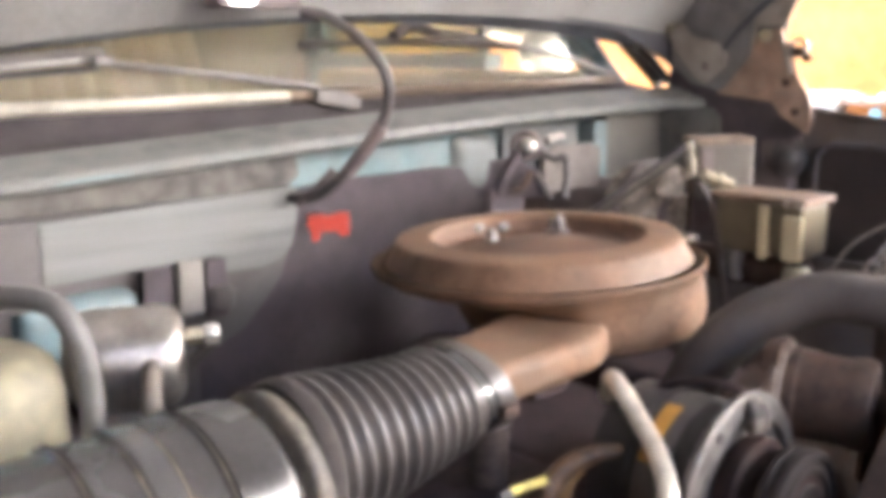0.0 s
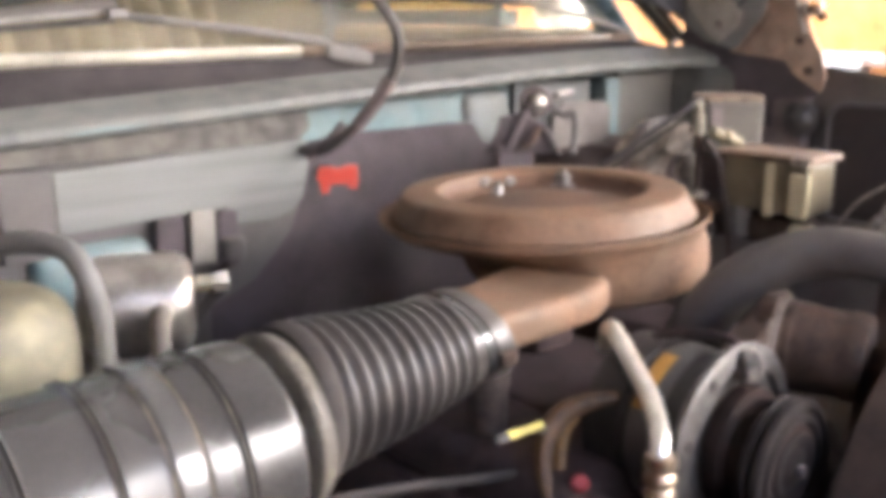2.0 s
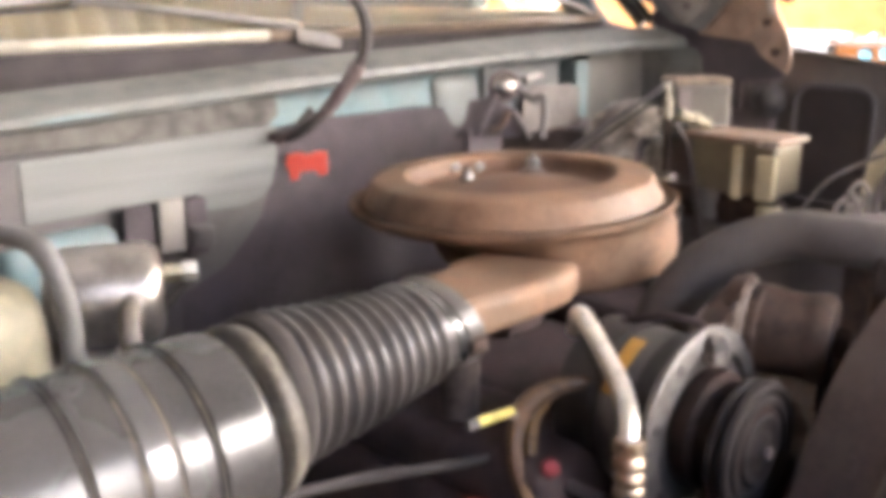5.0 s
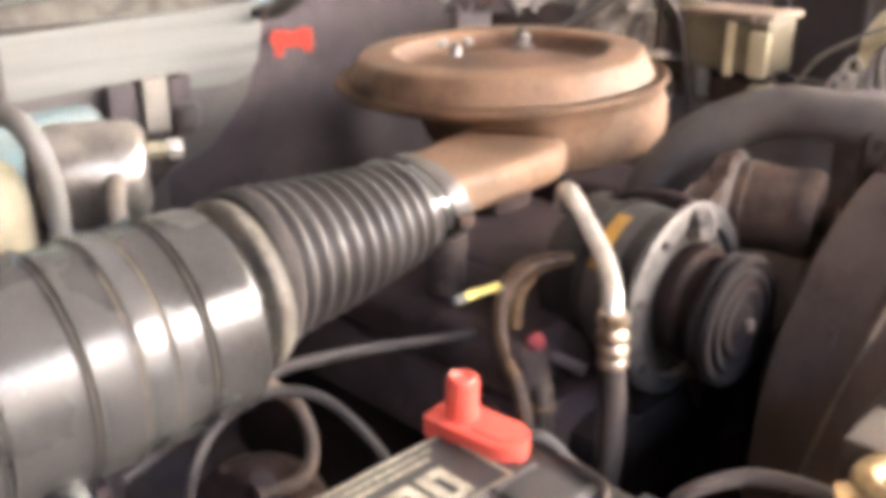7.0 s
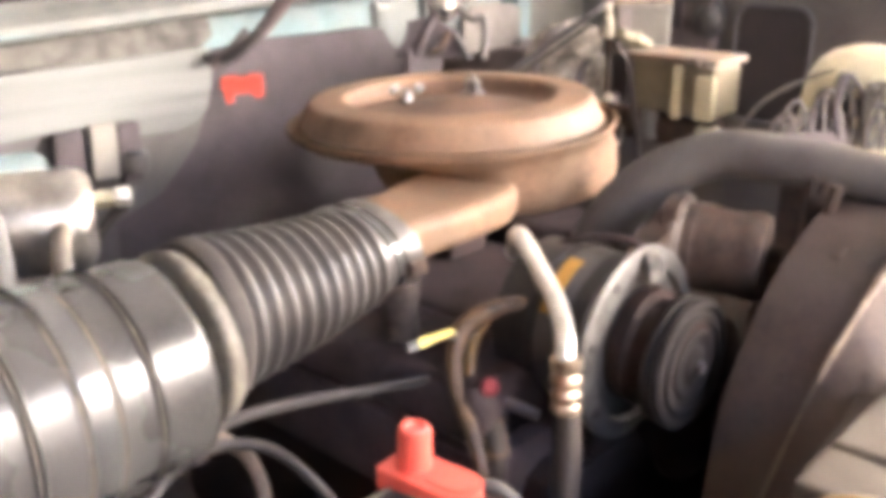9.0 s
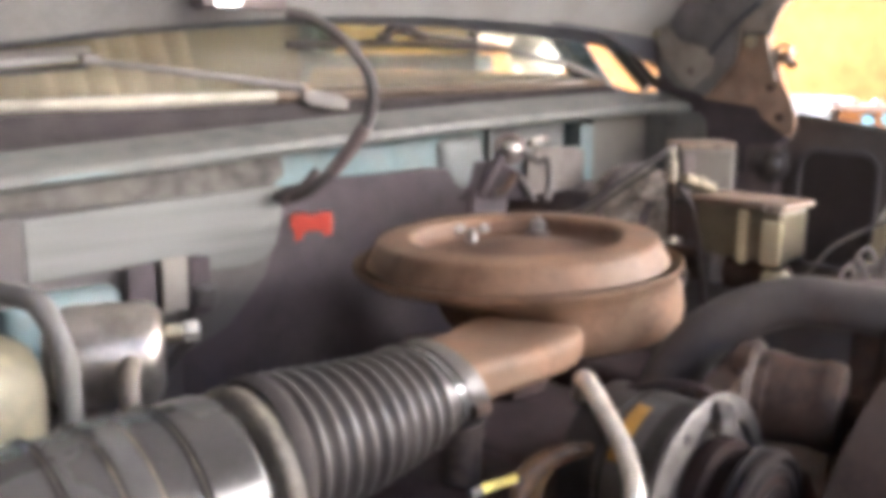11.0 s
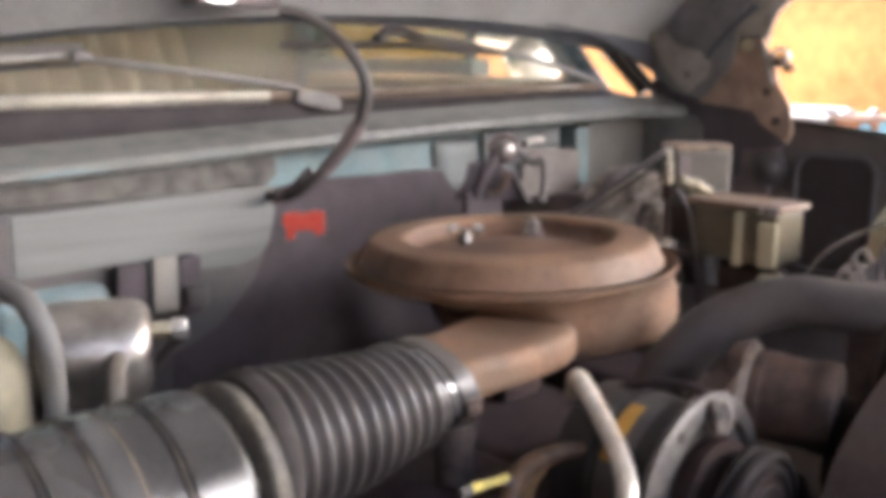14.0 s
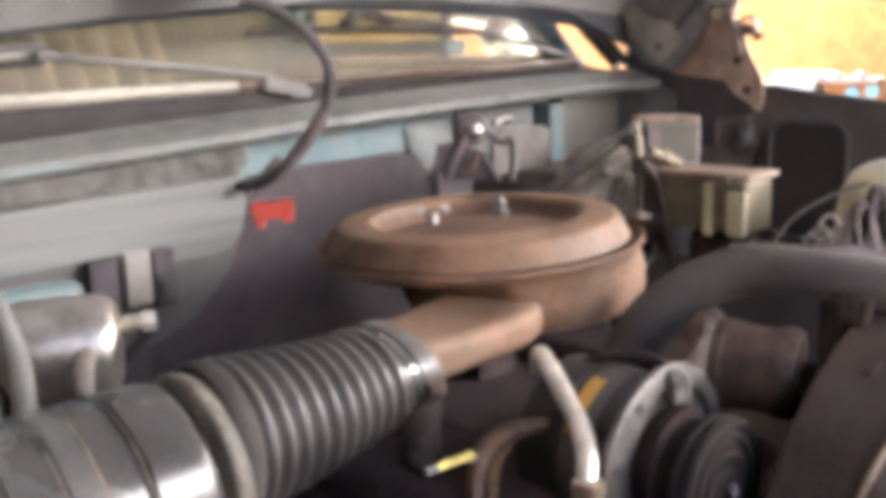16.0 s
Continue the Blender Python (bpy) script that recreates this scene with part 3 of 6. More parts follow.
part("hinge_channel", plate([(0.264, 1.230), (0.238, 1.221), (0.176, 1.287), (0.168, 1.331), (0.124, 1.333), (0.110, 1.318), (0.106, 1.343), (0.095, 1.370), (0.070, 1.393), (0.072, 1.450), (0.161, 1.450), (0.177, 1.374), (0.221, 1.303)], (0.768, 0, 0), (0, 1, 0), (0, 0, 1), 0.008, 0.0015), HINGE_GREY, hinge, "dusty grey hinge arm channel")
part("channel_fold", tube([(0.757, 0.256, 1.240), (0.757, 0.218, 1.297), (0.757, 0.180, 1.339), (0.757, 0.130, 1.383)], 0.006, 8), HOOD_FLANGE, hinge, "dark folded channel edge")
part("hinge_groove", tube([(0.766, 0.118, 1.318), (0.766, 0.107, 1.280), (0.766, 0.096, 1.248)], 0.004, 8), HINGE_GREY, hinge)
part("corner_bracket", plate([(0.346, 1.330), (0.334, 1.341), (0.310, 1.340), (0.286, 1.317), (0.231, 1.303), (0.213, 1.283), (0.216, 1.261), (0.254, 1.230), (0.274, 1.243), (0.322, 1.298)], (0.746, 0, 0), (0, 1, 0), (0, 0, 1), 0.010, 0.003), HINGE_GREY, hinge, "dusty brown-grey corner bracket")
part("hinge_web", plate([(0.32, 1.27), (0.24, 1.210), (0.20, 1.230), (0.13, 1.33), (0.12, 1.45), (0.32, 1.45)], (0.790, 0, 0), (0, 1, 0), (0, 0, 1), 0.006), HOOD_FLANGE, hinge, "dark painted web")
part("hinge_link", plate([(0.40, 1.356), (0.352, 1.284), (0.290, 1.232), (0.225, 1.218), (0.172, 1.279), (0.167, 1.352), (0.10, 1.47), (0.18, 1.50), (0.34, 1.42)], (0.756, 0, 0), (0, 1, 0), (0, 0, 1), 0.006, 0.001), mat("grimy_blue_grey_paint", (0.16, 0.155, 0.155), 0.6, var=0.5, scale=14, dust=0.45, dust_color=(0.22, 0.20, 0.18)), hinge, "dark blue hood corner panel")
part("bracket_bolt", hexnut((0.736, 0.322, 1.330), (-1, 0, 0), 0.009, 0.006), BRASS, hinge)
part("bracket_bolt", hexnut((0.738, 0.245, 1.262), (-1, 0, 0), 0.008, 0.006), GRIME, hinge)
for y, z in ((0.071, 1.276), (0.085, 1.185)):
    part("pivot_bolt", rod((0.783, y, z), (0.766, y, z), 0.008, 12), RUST, hinge)
part("hinge_bolt", rod((0.80, 0.148, 1.315), (0.762, 0.148, 1.315), 0.011, 12), BRASS, hinge)
washer_bolt = part("washer_bolt", rod((0.783, 0.084, 1.286), (0.745, 0.076, 1.288), 0.010, 12), RUST, hinge)
part("bolt_washer", lathe([(0.010, 0), (0.018, 0), (0.018, 0.004), (0.010, 0.004)], 20, axis_matrix((0.768, 0.084, 1.294), (-1, 0, 0)), closed=True), DULL_ALLOY, washer_bolt)
part("hinge_rivet", rod((0.78, 0.105, 1.235), (0.765, 0.105, 1.235), 0.007, 12), RUST, hinge)
part("cowl_end", plate([(0.375, 1.07), (0.375, 1.19), (0.262, 1.185), (0.246, 1.170), (0.240, 1.13), (0.238, 1.07)], (0.7935, 0, 0), (0, 1, 0), (0, 0, 1), 0.006, 0.002), COWL_PAINT, truck, "dusty grey cowl end panel")
part("corner_filler", plate([(0.36, 1.08), (0.36, 1.262), (0.28, 1.232), (0.22, 1.212), (0.125, 1.203), (0.085, 1.17), (0.085, 1.14), (0.16, 1.13), (0.16, 1.08)], (0.7968, 0, 0), (0, 1, 0), (0, 0, 1), 0.01), PAD, truck, "grimy body corner plate")

# Inner fenders and top rails
def rail_z(y):
    """The driver's side rail rises towards the cab."""
    return min(1.184 + 0.115 * y, 1.197)


def fender(s, name):
    if s > 0:
        bm = plate([(-0.72, 0.42), (0.42, 0.42), (0.42, rail_z(0.42) - 0.003), (0.113, rail_z(0.113) - 0.003), (-0.72, rail_z(-0.72) - 0.003)], (0.832, 0, 0), (0, 1, 0), (0, 0, 1), 0.015)
    else:
        bm = box(-0.84, -0.825, -0.72, 0.42, 0.42, 1.165)
    f = part(name, bm, FENDER_DUST if s > 0 else GRIME, truck, "dusty dark inner fender panel")
    part("fender_top", thick_sheet(lambda a, b: (s * (0.815 + 0.13 * b), -0.75 + 1.17 * a, (rail_z(-0.75 + 1.17 * a) if s > 0 else 1.108 - 0.035 * (1 - a) ** 2) - 0.075 * b ** 1.4), 20, 6, 0.004), FENDER_DUST, f,
         "dusty painted fender top rail")
    part("fender_side", box(*sorted((s * 0.935, s * 0.945)), -0.75, 0.45, 0.55, 1.02), SKIN_PAINT, f)
    return f


fr = fender(1, "inner_fender")
fender(-1, "inner_fender")
part("cowl_corner", box(0.80, 0.95, 0.10, 0.46, 1.02, 1.176, 0.01), GRIME, truck, "dark body corner below the hinge")
part("fender_web", box(0.835, 0.935, -0.75, 0.10, 0.96, 1.015), GRIME, fr)
# Oblong with a raised lip on the driver's side; recess shade painted as a dark plate
part("recess_shade", plate([(-0.008 + u, 1.028 + v) for u, v in round_rect(0.135, 0.20, 0.03)], (0.818, 0, 0), (0, 1, 0), (0, 0, 1), 0.004), mat("shadowed_brown_paint", (0.040, 0.029, 0.027), 0.7, var=0.3), fr, "dark oblong plate painted as a shaded recess")
lipline = [(0.815, -0.008 + u, 1.028 + v) for u, v in round_rect(0.14, 0.205, 0.032)]
part("recess_lip", tube(lipline + lipline[:1], 0.005, 6, 1), DARK_GREY, fr)
part("fender_grommet", lathe([(0, 0.034), (0.012, 0.032), (0.022, 0.026), (0.029, 0.016), (0.032, 0.006), (0.036, 0.004), (0.037, 0)], 24, axis_matrix((0.808, 0.11, 1.099), (-1, -0.6, 0.2)) @ Matrix.Diagonal((0.85, 0.95, 0.62, 1))), BLACK_PLASTIC, fr)
# Radiator support and front
part("radiator_support", box(-0.84, 0.84, -0.72, -0.665, 0.84, 0.905, 0.01), SKIN_PAINT, truck)
part("front_panel", box(-0.90, 0.90, -0.80, -0.78, 0.45, 0.90), SKIN_PAINT, truck)
part("frame_rail", box(-0.45, -0.37, -0.9, 1.2, 0.42, 0.54, 0.01), GRIME, truck)
part("frame_rail", box(0.37, 0.45, -0.9, 1.2, 0.42, 0.54, 0.01), GRIME, truck)
part("splash_pan", box(-0.83, 0.83, -0.78, 0.42, 0.40, 0.42), GRIME, truck, "grimy underside of the bay")
for sx in (-0.80, 0.80):
    for wy in (-0.35, 2.4):
        w = part("tyre", lathe([(0.20, -0.10), (0.33, -0.10), (0.36, -0.06), (0.36, 0.06), (0.33, 0.10), (0.20, 0.10)], 40, axis_matrix((sx, wy, 0.36), (1, 0, 0)), closed=True), RUBBER, truck)
        part("rim", lathe([(0, -0.03), (0.06, -0.03), (0.19, -0.08), (0.205, -0.09), (0.205, 0.09), (0, 0.09)], 32, axis_matrix((sx, wy, 0.36), (1, 0, 0))), DULL_ALLOY, w)
bm = box(-0.92, 0.92, 1.8, 3.6, 0.75, 0.80)
box(-0.95, -0.88, 1.8, 3.6, 0.75, 1.2, bm=bm)
box(0.88, 0.95, 1.8, 3.6, 0.75, 1.2, bm=bm)
box(-0.92, 0.92, 3.53, 3.6, 0.75, 1.2, bm=bm)
box(-0.92, 0.92, 1.8, 1.86, 0.75, 1.2, bm=bm)
part("cargo_bed", bm, SKIN_PAINT, truck)
part("chassis", box(-0.45, 0.45, -0.85, 3.55, 0.42, 0.50), GRIME, truck)
# ---- engine ----
engine = thing("engine", (0, -0.05, 0.42), "grimy cast-iron engine with rusty brackets", "engine")
part("block", box(-0.22, 0.22, -0.33, 0.30, 0.50, 0.80, 0.03), ENGINE_BLACK, engine)
part("oil_pan", box(-0.14, 0.14, -0.30, 0.30, 0.40, 0.52, 0.03), ENGINE_DARK, engine)
for s in (-1, 1):
    part("cylinder_head", box(*sorted((s * 0.12, s * 0.27)), -0.29, 0.28, 0.74, 0.83, 0.02), ENGINE_DARK, engine)
    part("valve_cover", box(*sorted((s * 0.14, s * 0.27)), -0.28, 0.27, 0.83, 0.89, 0.022, 3), ENGINE_DARK, engine)
part("intake_manifold", box(-0.12, 0.12, -0.26, 0.26, 0.79, 0.87, 0.02), ENGINE_DARK, engine)
part("throttle_body", box(0.0, 0.07, 0.0, 0.08, 0.87, 0.98, 0.01), ENGINE_DARK, engine)
part("distributor", lathe([(0.03, 0), (0.03, 0.06), (0.065, 0.065), (0.07, 0.12), (0.05, 0.135), (0, 0.14)], 28, pose(0.08, 0.22, 0.75)), ENGINE_DARK, engine)
part("water_pump", lathe([(0, 0), (0.09, 0), (0.09, 0.04), (0.05, 0.07), (0.04, 0.11), (0, 0.11)], 32, axis_matrix((0.02, -0.30, 0.80), (0, -1, 0))), ENGINE_BLACK, engine)
part("fan_pulley", lathe([(0.03, 0), (0.08, 0), (0.085, 0.004), (0.075, 0.012), (0.085, 0.02), (0.08, 0.026), (0.03, 0.026)], 36, axis_matrix((0.02, -0.39, 0.80), (0, -1, 0)), closed=True), ENGINE_BLACK, engine)
fan_hub = part("fan_hub", rod((0.05, -0.40, 0.79), (0.06, -0.51, 0.79), 0.045), ENGINE_BLACK, engine)
for k in range(5):
    a = 2 * math.pi * k / 5 + 0.3
    m = axis_matrix((0.06, -0.49, 0.79), (0, -1, 0)) @ pose(0, 0, 0, 0, 0, math.degrees(a)) @ pose(0.12, 0, 0, 28, 0, 0)
    part("fan_blade", box(-0.07, 0.08, -0.030, 0.030, -0.0015, 0.0015, 0.001, 1), ENGINE_BLACK, fan_hub, m=m)
part("front_cover", plate([(-0.10, 0.0), (0.13, 0.0), (0.13, 0.12), (0.10, 0.15), (0.02, 0.165), (-0.03, 0.15), (-0.10, 0.10)], (0.06, -0.292, 0.80), (1, 0, 0), (0, 0, 1), 0.02, 0.004), RUST, engine, "rusty front cover")
part("timing_bracket", plate([(-0.016, 0), (0.016, 0), (0.012, 0.085), (-0.010, 0.09)], (0.10, -0.36, 0.865), (0.7, -0.7, 0), (0, 0, 1), 0.012, 0.002), RUST, engine, "rusty brown support")
part("thermostat_housing", lathe([(0.05, 0), (0.05, 0.015), (0.033, 0.03), (0.03, 0.09)], 24, axis_matrix((0.0, -0.20, 0.87), (0.15, -0.3, 0.9))), RUST, engine)
part("pump_bracket", loft([[Vector((x, -0.30 - d, z)) for x, z in ((-0.13, 0.90), (-0.02, 0.93), (0.05, 0.95), (0.05, 1.00), (-0.02, 1.015), (-0.07, 0.99), (-0.14, 0.95))] for d in (0.0, 0.025)]), RUST, engine,
     "rusty cast accessory bracket")

# ---- air cleaner ----
cleaner = thing("air_cleaner", (0, 0, 0.955), "round brown enamelled air cleaner with a side snorkel on the engine", "air cleaner")
# The pan leans a little with the engine.
LEAN = Matrix.Translation((0, 0, 1.05)) @ Vector((0, 0, 1)).rotation_difference(Vector((-0.0305, 0.019, 1))).to_matrix().to_4x4() @ Matrix.Translation((0, 0, -1.05))


def bowl_ring(r, z, k):
    """k shifts the deep body towards the snorkel side."""
    out = []
    for q in range(112):
        t = 2 * math.pi * q / 112
        back = max(0.0, math.cos(min(math.pi / 2, abs(t - 2.75) * 1.25))) ** 0.7
        rr = r * (1 - 0.30 * back * k)
        out.append(LEAN @ Vector((0.021 * k + rr * math.cos(t), -0.020 * k + rr * math.sin(t), z)))
    return out


bowl = part("bowl", loft([bowl_ring(*v) for v in ((0.10, 0.974, 1), (0.146, 0.974, 1), (0.156, 0.977, 1), (0.1625, 0.984, 1), (0.166, 1.000, 0.95), (0.169, 1.020, 0.8), (0.175, 1.033, 0.45), (0.184, 1.041, 0.1), (0.189, 1.0445, 0), (0.1915, 1.0475, 0), (0.1925, 1.0500, 0),
                                                       (0.1920, 1.0530, 0), (0.1905, 1.0540, 0), (0.1890, 1.0525, 0), (0.1870, 1.0460, 0), (0.182, 1.040, 0), (0.172, 1.037, 0), (0.10, 1.036, 0))]), RUST_BROWN, cleaner, "brown steel bowl with a rolled rim")
lid = part("lid", lathe([(0.1190, 1.0735), (0.1205, 1.0775), (0.1228, 1.0806), (0.1260, 1.0820), (0.1320, 1.0820), (0.1580, 1.0802), (0.1620, 1.0790), (0.1645, 1.0768), (0.1665, 1.0735), (0.1710, 1.0640), (0.1745, 1.0572), (0.1762, 1.0550),
                         (0.1765, 1.0530), (0.1745, 1.0512), (0.1690, 1.0500), (0.1250, 1.0480)], 112, LEAN), RUST_BROWN, cleaner, "brown steel lid with a stepped rim")
# Dish colour set darker than the lid, for the weaker light on top.
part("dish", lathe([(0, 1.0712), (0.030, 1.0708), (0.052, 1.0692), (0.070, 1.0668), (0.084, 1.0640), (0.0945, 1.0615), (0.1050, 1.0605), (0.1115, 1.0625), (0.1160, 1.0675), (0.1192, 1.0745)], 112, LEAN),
     mat("rust_and_shade_enamel", (0.105, 0.056, 0.036), 0.6, var=0.5, scale=11, dust=0.4, dust_color=(0.17, 0.105, 0.07), bump=0.16, spec=0.35), lid, "dished centre, rusty brown darkened for shade")


def rr_section(x, cy, cz, hw, hh, r, shear=0.0, n=5):
    return [Vector((x + shear * v, cy + u, cz + v)) for u, v in round_rect(2 * hw, 2 * hh, r, n)]


SNORKEL = ((-0.288, -0.180, -0.096, 0.964, 1.018), (-0.262, -0.182, -0.092, 0.970, 1.019), (-0.245, -0.184, -0.090, 0.978, 1.020), (-0.222, -0.189, -0.087, 0.982, 1.0205), (-0.195, -0.191, -0.081, 0.984, 1.0205),
           (-0.160, -0.190, -0.070, 0.984, 1.020), (-0.130, -0.187, -0.062, 0.984, 1.020), (-0.108, -0.182, -0.056, 0.984, 1.020), (-0.090, -0.173, -0.052, 0.985, 1.019), (-0.076, -0.162, -0.050, 0.986, 1.018), (-0.066, -0.148, -0.050, 0.987, 1.016))
snorkel = part("snorkel", loft([rr_section(x, (y0 + y1) / 2, (z0 + z1) / 2, (y1 - y0) / 2, (z1 - z0) / 2, 0.013) for x, y0, y1, z0, z1 in SNORKEL]), RUST_BROWN, cleaner, "brown boxed intake snorkel")
for n, (x, y) in enumerate(((-0.028, 0.046), (0.071, 0.03))):
    stud = part("stud", rod((x, y, 1.06), (x, y, 1.084 if n == 0 else 1.092), 0.0035, 10), ZINC, cleaner)
    if n == 0:
        nut = part("wing_nut", lathe([(0, 0), (0.008, 0), (0.006, 0.012), (0, 0.013)], 14, pose(x, y, 1.0690)), ZINC, cleaner, "bright zinc wing nut")
        for s in (-1, 1):
            part("wing", lathe([(0, -0.003), (0.005, -0.002), (0.0065, 0), (0.005, 0.002), (0, 0.003)], 14, axis_matrix((x + s * 0.0120, y - s * 0.008, 1.084), (0.4, 0.9, 0))), ZINC, nut)
    else:
        part("hex_nut", hexnut((x, y, 1.0715), (0, 0, 1), 0.009, 0.014), ZINC, cleaner)
        part("washer", lathe([(0.004, 0), (0.016, 0), (0.016, 0.003), (0.004, 0.003)], 20, pose(x, y, 1.0685), closed=True), GRIME, cleaner)

# ---- intake duct ----
duct = thing("intake_duct", (-0.5, -0.152, 0.88), "black corrugated intake hose and ribbed resonator can", "duct")
N_RIB, PITCH = 10, 0.0160


def oval(x, cy, cz, hw, hh, shear=0.0, n=64):
    """A ring across the duct; shear leans its top back."""
    return [Vector((x + shear * hh * math.sin(a), cy + hw * math.cos(a), cz + hh * math.sin(a))) for a in (2 * math.pi * q / n for q in range(n))]


def hose_ring(x, dip=0.0):
    f = min(1, max(0, (-0.287 - x) / 0.165))
    return oval(x, -0.143 - 0.009 * min(1, f * 2), 0.988 - 0.007 * f, 0.0540 + 0.0125 * f - dip, 0.0465 + 0.0200 * f - dip, -0.10 * (1 - f))


rings = [hose_ring(-0.2800, 0.010), hose_ring(-0.2845, 0.008)]
for k in range(N_RIB):
    for dx, dip in ((0.0055, 0.0058), (0.0035, 0.0028), (0.0018, 0.0006), (0.0, 0.0), (-0.0018, 0.0006), (-0.0035, 0.0028), (-0.0055, 0.0058), (-0.0080, 0.0070)):
        rings.append(hose_ring(-0.2945 - PITCH * k + dx, dip))
rings += [hose_ring(-0.4475, 0.004), hose_ring(-0.4500, 0.006)]
part("flexible_hose", loft(rings), BLACK_PLASTIC, duct, "glossy black corrugated hose")
part("hose_end", loft([oval(x, -0.152, 0.979 - 0.2 * (-0.447 - x), r - 0.001, r + 0.001) for x, r in ((-0.4455, 0.0600), (-0.4462, 0.0635), (-0.4490, 0.0670), (-0.4530, 0.0687), (-0.4590, 0.0692), (-0.4640, 0.0670))]), mat("dusty_rubber_end", (0.036, 0.031, 0.029), 0.75, var=0.4, scale=26, dust=0.4, dust_color=(0.07, 0.06, 0.053), spec=0.25), duct, "dull rubber end of the hose")
CUFF = ((-0.293, 0.050, 0.036), (-0.2925, 0.0545, 0.0405), (-0.289, 0.0565, 0.0425), (-0.281, 0.0570, 0.0430), (-0.279, 0.0545, 0.0405), (-0.268, 0.0545, 0.0405), (-0.266, 0.0570, 0.0430), (-0.248, 0.0575, 0.0425), (-0.2445, 0.0550, 0.0400), (-0.2440, 0.047, 0.032))
cuff = part("hose_cuff", loft([oval(x, -0.1365, 0.991, hw, hh, -0.30) for x, hw, hh in CUFF]), BLACK_PLASTIC, duct, "black moulded cuff over the snorkel")
part("clamp_band", loft([oval(x, -0.1365, 0.991, 0.0545 + e, 0.0405 + e, -0.30) for x, e in ((-0.278, 0.0), (-0.278, 0.0016), (-0.269, 0.0016), (-0.269, 0.0))]), GLOSS_STRAP, cuff)
part("clamp_screw", box(-0.268, -0.248, -0.200, -0.190, 0.976, 0.990, 0.0035), RUST, cuff, "grimy clamp screw housing")
part("drain_stub", lathe([(0.010, 0.0), (0.0195, 0.001), (0.0205, 0.004), (0.0205, 0.018), (0.0185, 0.021), (0.0185, 0.060), (0.010, 0.062)], 24, axis_matrix((-0.236, -0.150, 0.957), (0.02, 0.0, -1))), mat("brown_stained_stub", (0.055, 0.042, 0.037), 0.75, var=0.6, scale=40, dust=0.4, dust_color=(0.075, 0.06, 0.053), spec=0.2), cuff, "brown stained drain stub")
part("hose_collar", lathe([(0.055, -0.002), (0.0685, -0.002), (0.0698, 0.000), (0.0708, 0.004), (0.0718, 0.008), (0.0722, 0.0105), (0.0712, 0.0130), (0.0675, 0.0150), (0.055, 0.0185)], 64, axis_matrix((-0.462, -0.151, 0.970), (-1, 0, -0.06)), closed=True), mat(
    "dusty_collar", (0.22, 0.195, 0.15), 0.7, scale=17, var=0.7, dust=0.75, dust_color=(0.075, 0.066, 0.056)), duct, "dust-covered cream moulded collar")


def can_profile():
    out = [(0.05, -0.006), (0.0700, -0.006), (0.0740, -0.0045), (0.0765, -0.001), (0.0800, 0.001), (0.0820, 0.004), (0.0825, 0.008), (0.0825, 0.020)]
    for z0, up in ((0.0475, 0.0032), (0.0760, 0.0016), (0.1000, 0.0016), (0.1335, 0.0034), (0.190, 0.0026), (0.250, 0.0026)):
        out += [(0.0825, z0 - 0.0042), (0.0825 + up * 0.9, z0 - 0.0022), (0.0825 - up * 0.2, z0), (0.0825 + up * 0.7, z0 + 0.0022), (0.0825, z0 + 0.0042)]
    return out + [(0.0825, 0.345), (0.076, 0.358), (0, 0.36)]


part("resonator_can", lathe(can_profile(), 96, axis_matrix((-0.490, -0.150, 0.957), (-1, 0, -0.02))), CAN_PLASTIC, duct, "smooth black resonator can with raised seams")
for z0, up in ((0.0475, 0.0032), (0.0760, 0.0016), (0.1000, 0.0016), (0.1335, 0.0034)):
    part("seam", lathe([(0.0826 - up * 0.2 + 0.0012 * math.sin(a), z0 + 0.0015 * math.cos(a)) for a in (0.0, 0.8, 1.57, 2.34, 3.14)] + [(0.0800, z0 - 0.0015), (0.0800, z0 + 0.0015)], 96, axis_matrix((-0.490, -0.150, 0.957), (-1, 0, -0.02)), closed=True), SEAM_DUST, duct, "pale dust line along the can seam")
part("can_strap", lathe([(0.0832, 0.0), (0.0840, 0.001), (0.0840, 0.0175), (0.0832, 0.0185)], 64, axis_matrix((-0.5688, -0.150, 0.957), (-1, 0, -0.02)), closed=True), GLOSS_STRAP, duct, "glossy black strap")
part("can_foot", box(-0.72, -0.60, -0.19, -0.11, 0.42, 0.875, 0.01), ENGINE_DARK, duct)

# ---- heater and evaporator case ----
case = thing("heater_case", (-0.28, 0.38, 0.80), "dark heater case on the firewall behind a grey foil panel", "heater")
face = [(-0.436, 1.099), (-0.435, 1.027), (-0.256, 1.032), (-0.217, 1.033), (-0.213, 1.010), (-0.150, 1.008), (-0.122, 1.014), (-0.102, 1.030), (-0.093, 1.060), (-0.089, 1.092), (-0.092, 1.109), (-0.30, 1.105)]
part("foil_panel", plate(face, (0, 0.358, 0), (1, 0, 0), (0, 0, 1), 0.010, 0.0025), FOIL, case, "brushed grey foil-faced panel")
part("case_body", box(-0.66, -0.236, 0.362, 0.411, 0.80, 1.104, 0.012), DARK_GREY, case, "dark grey moulded case")
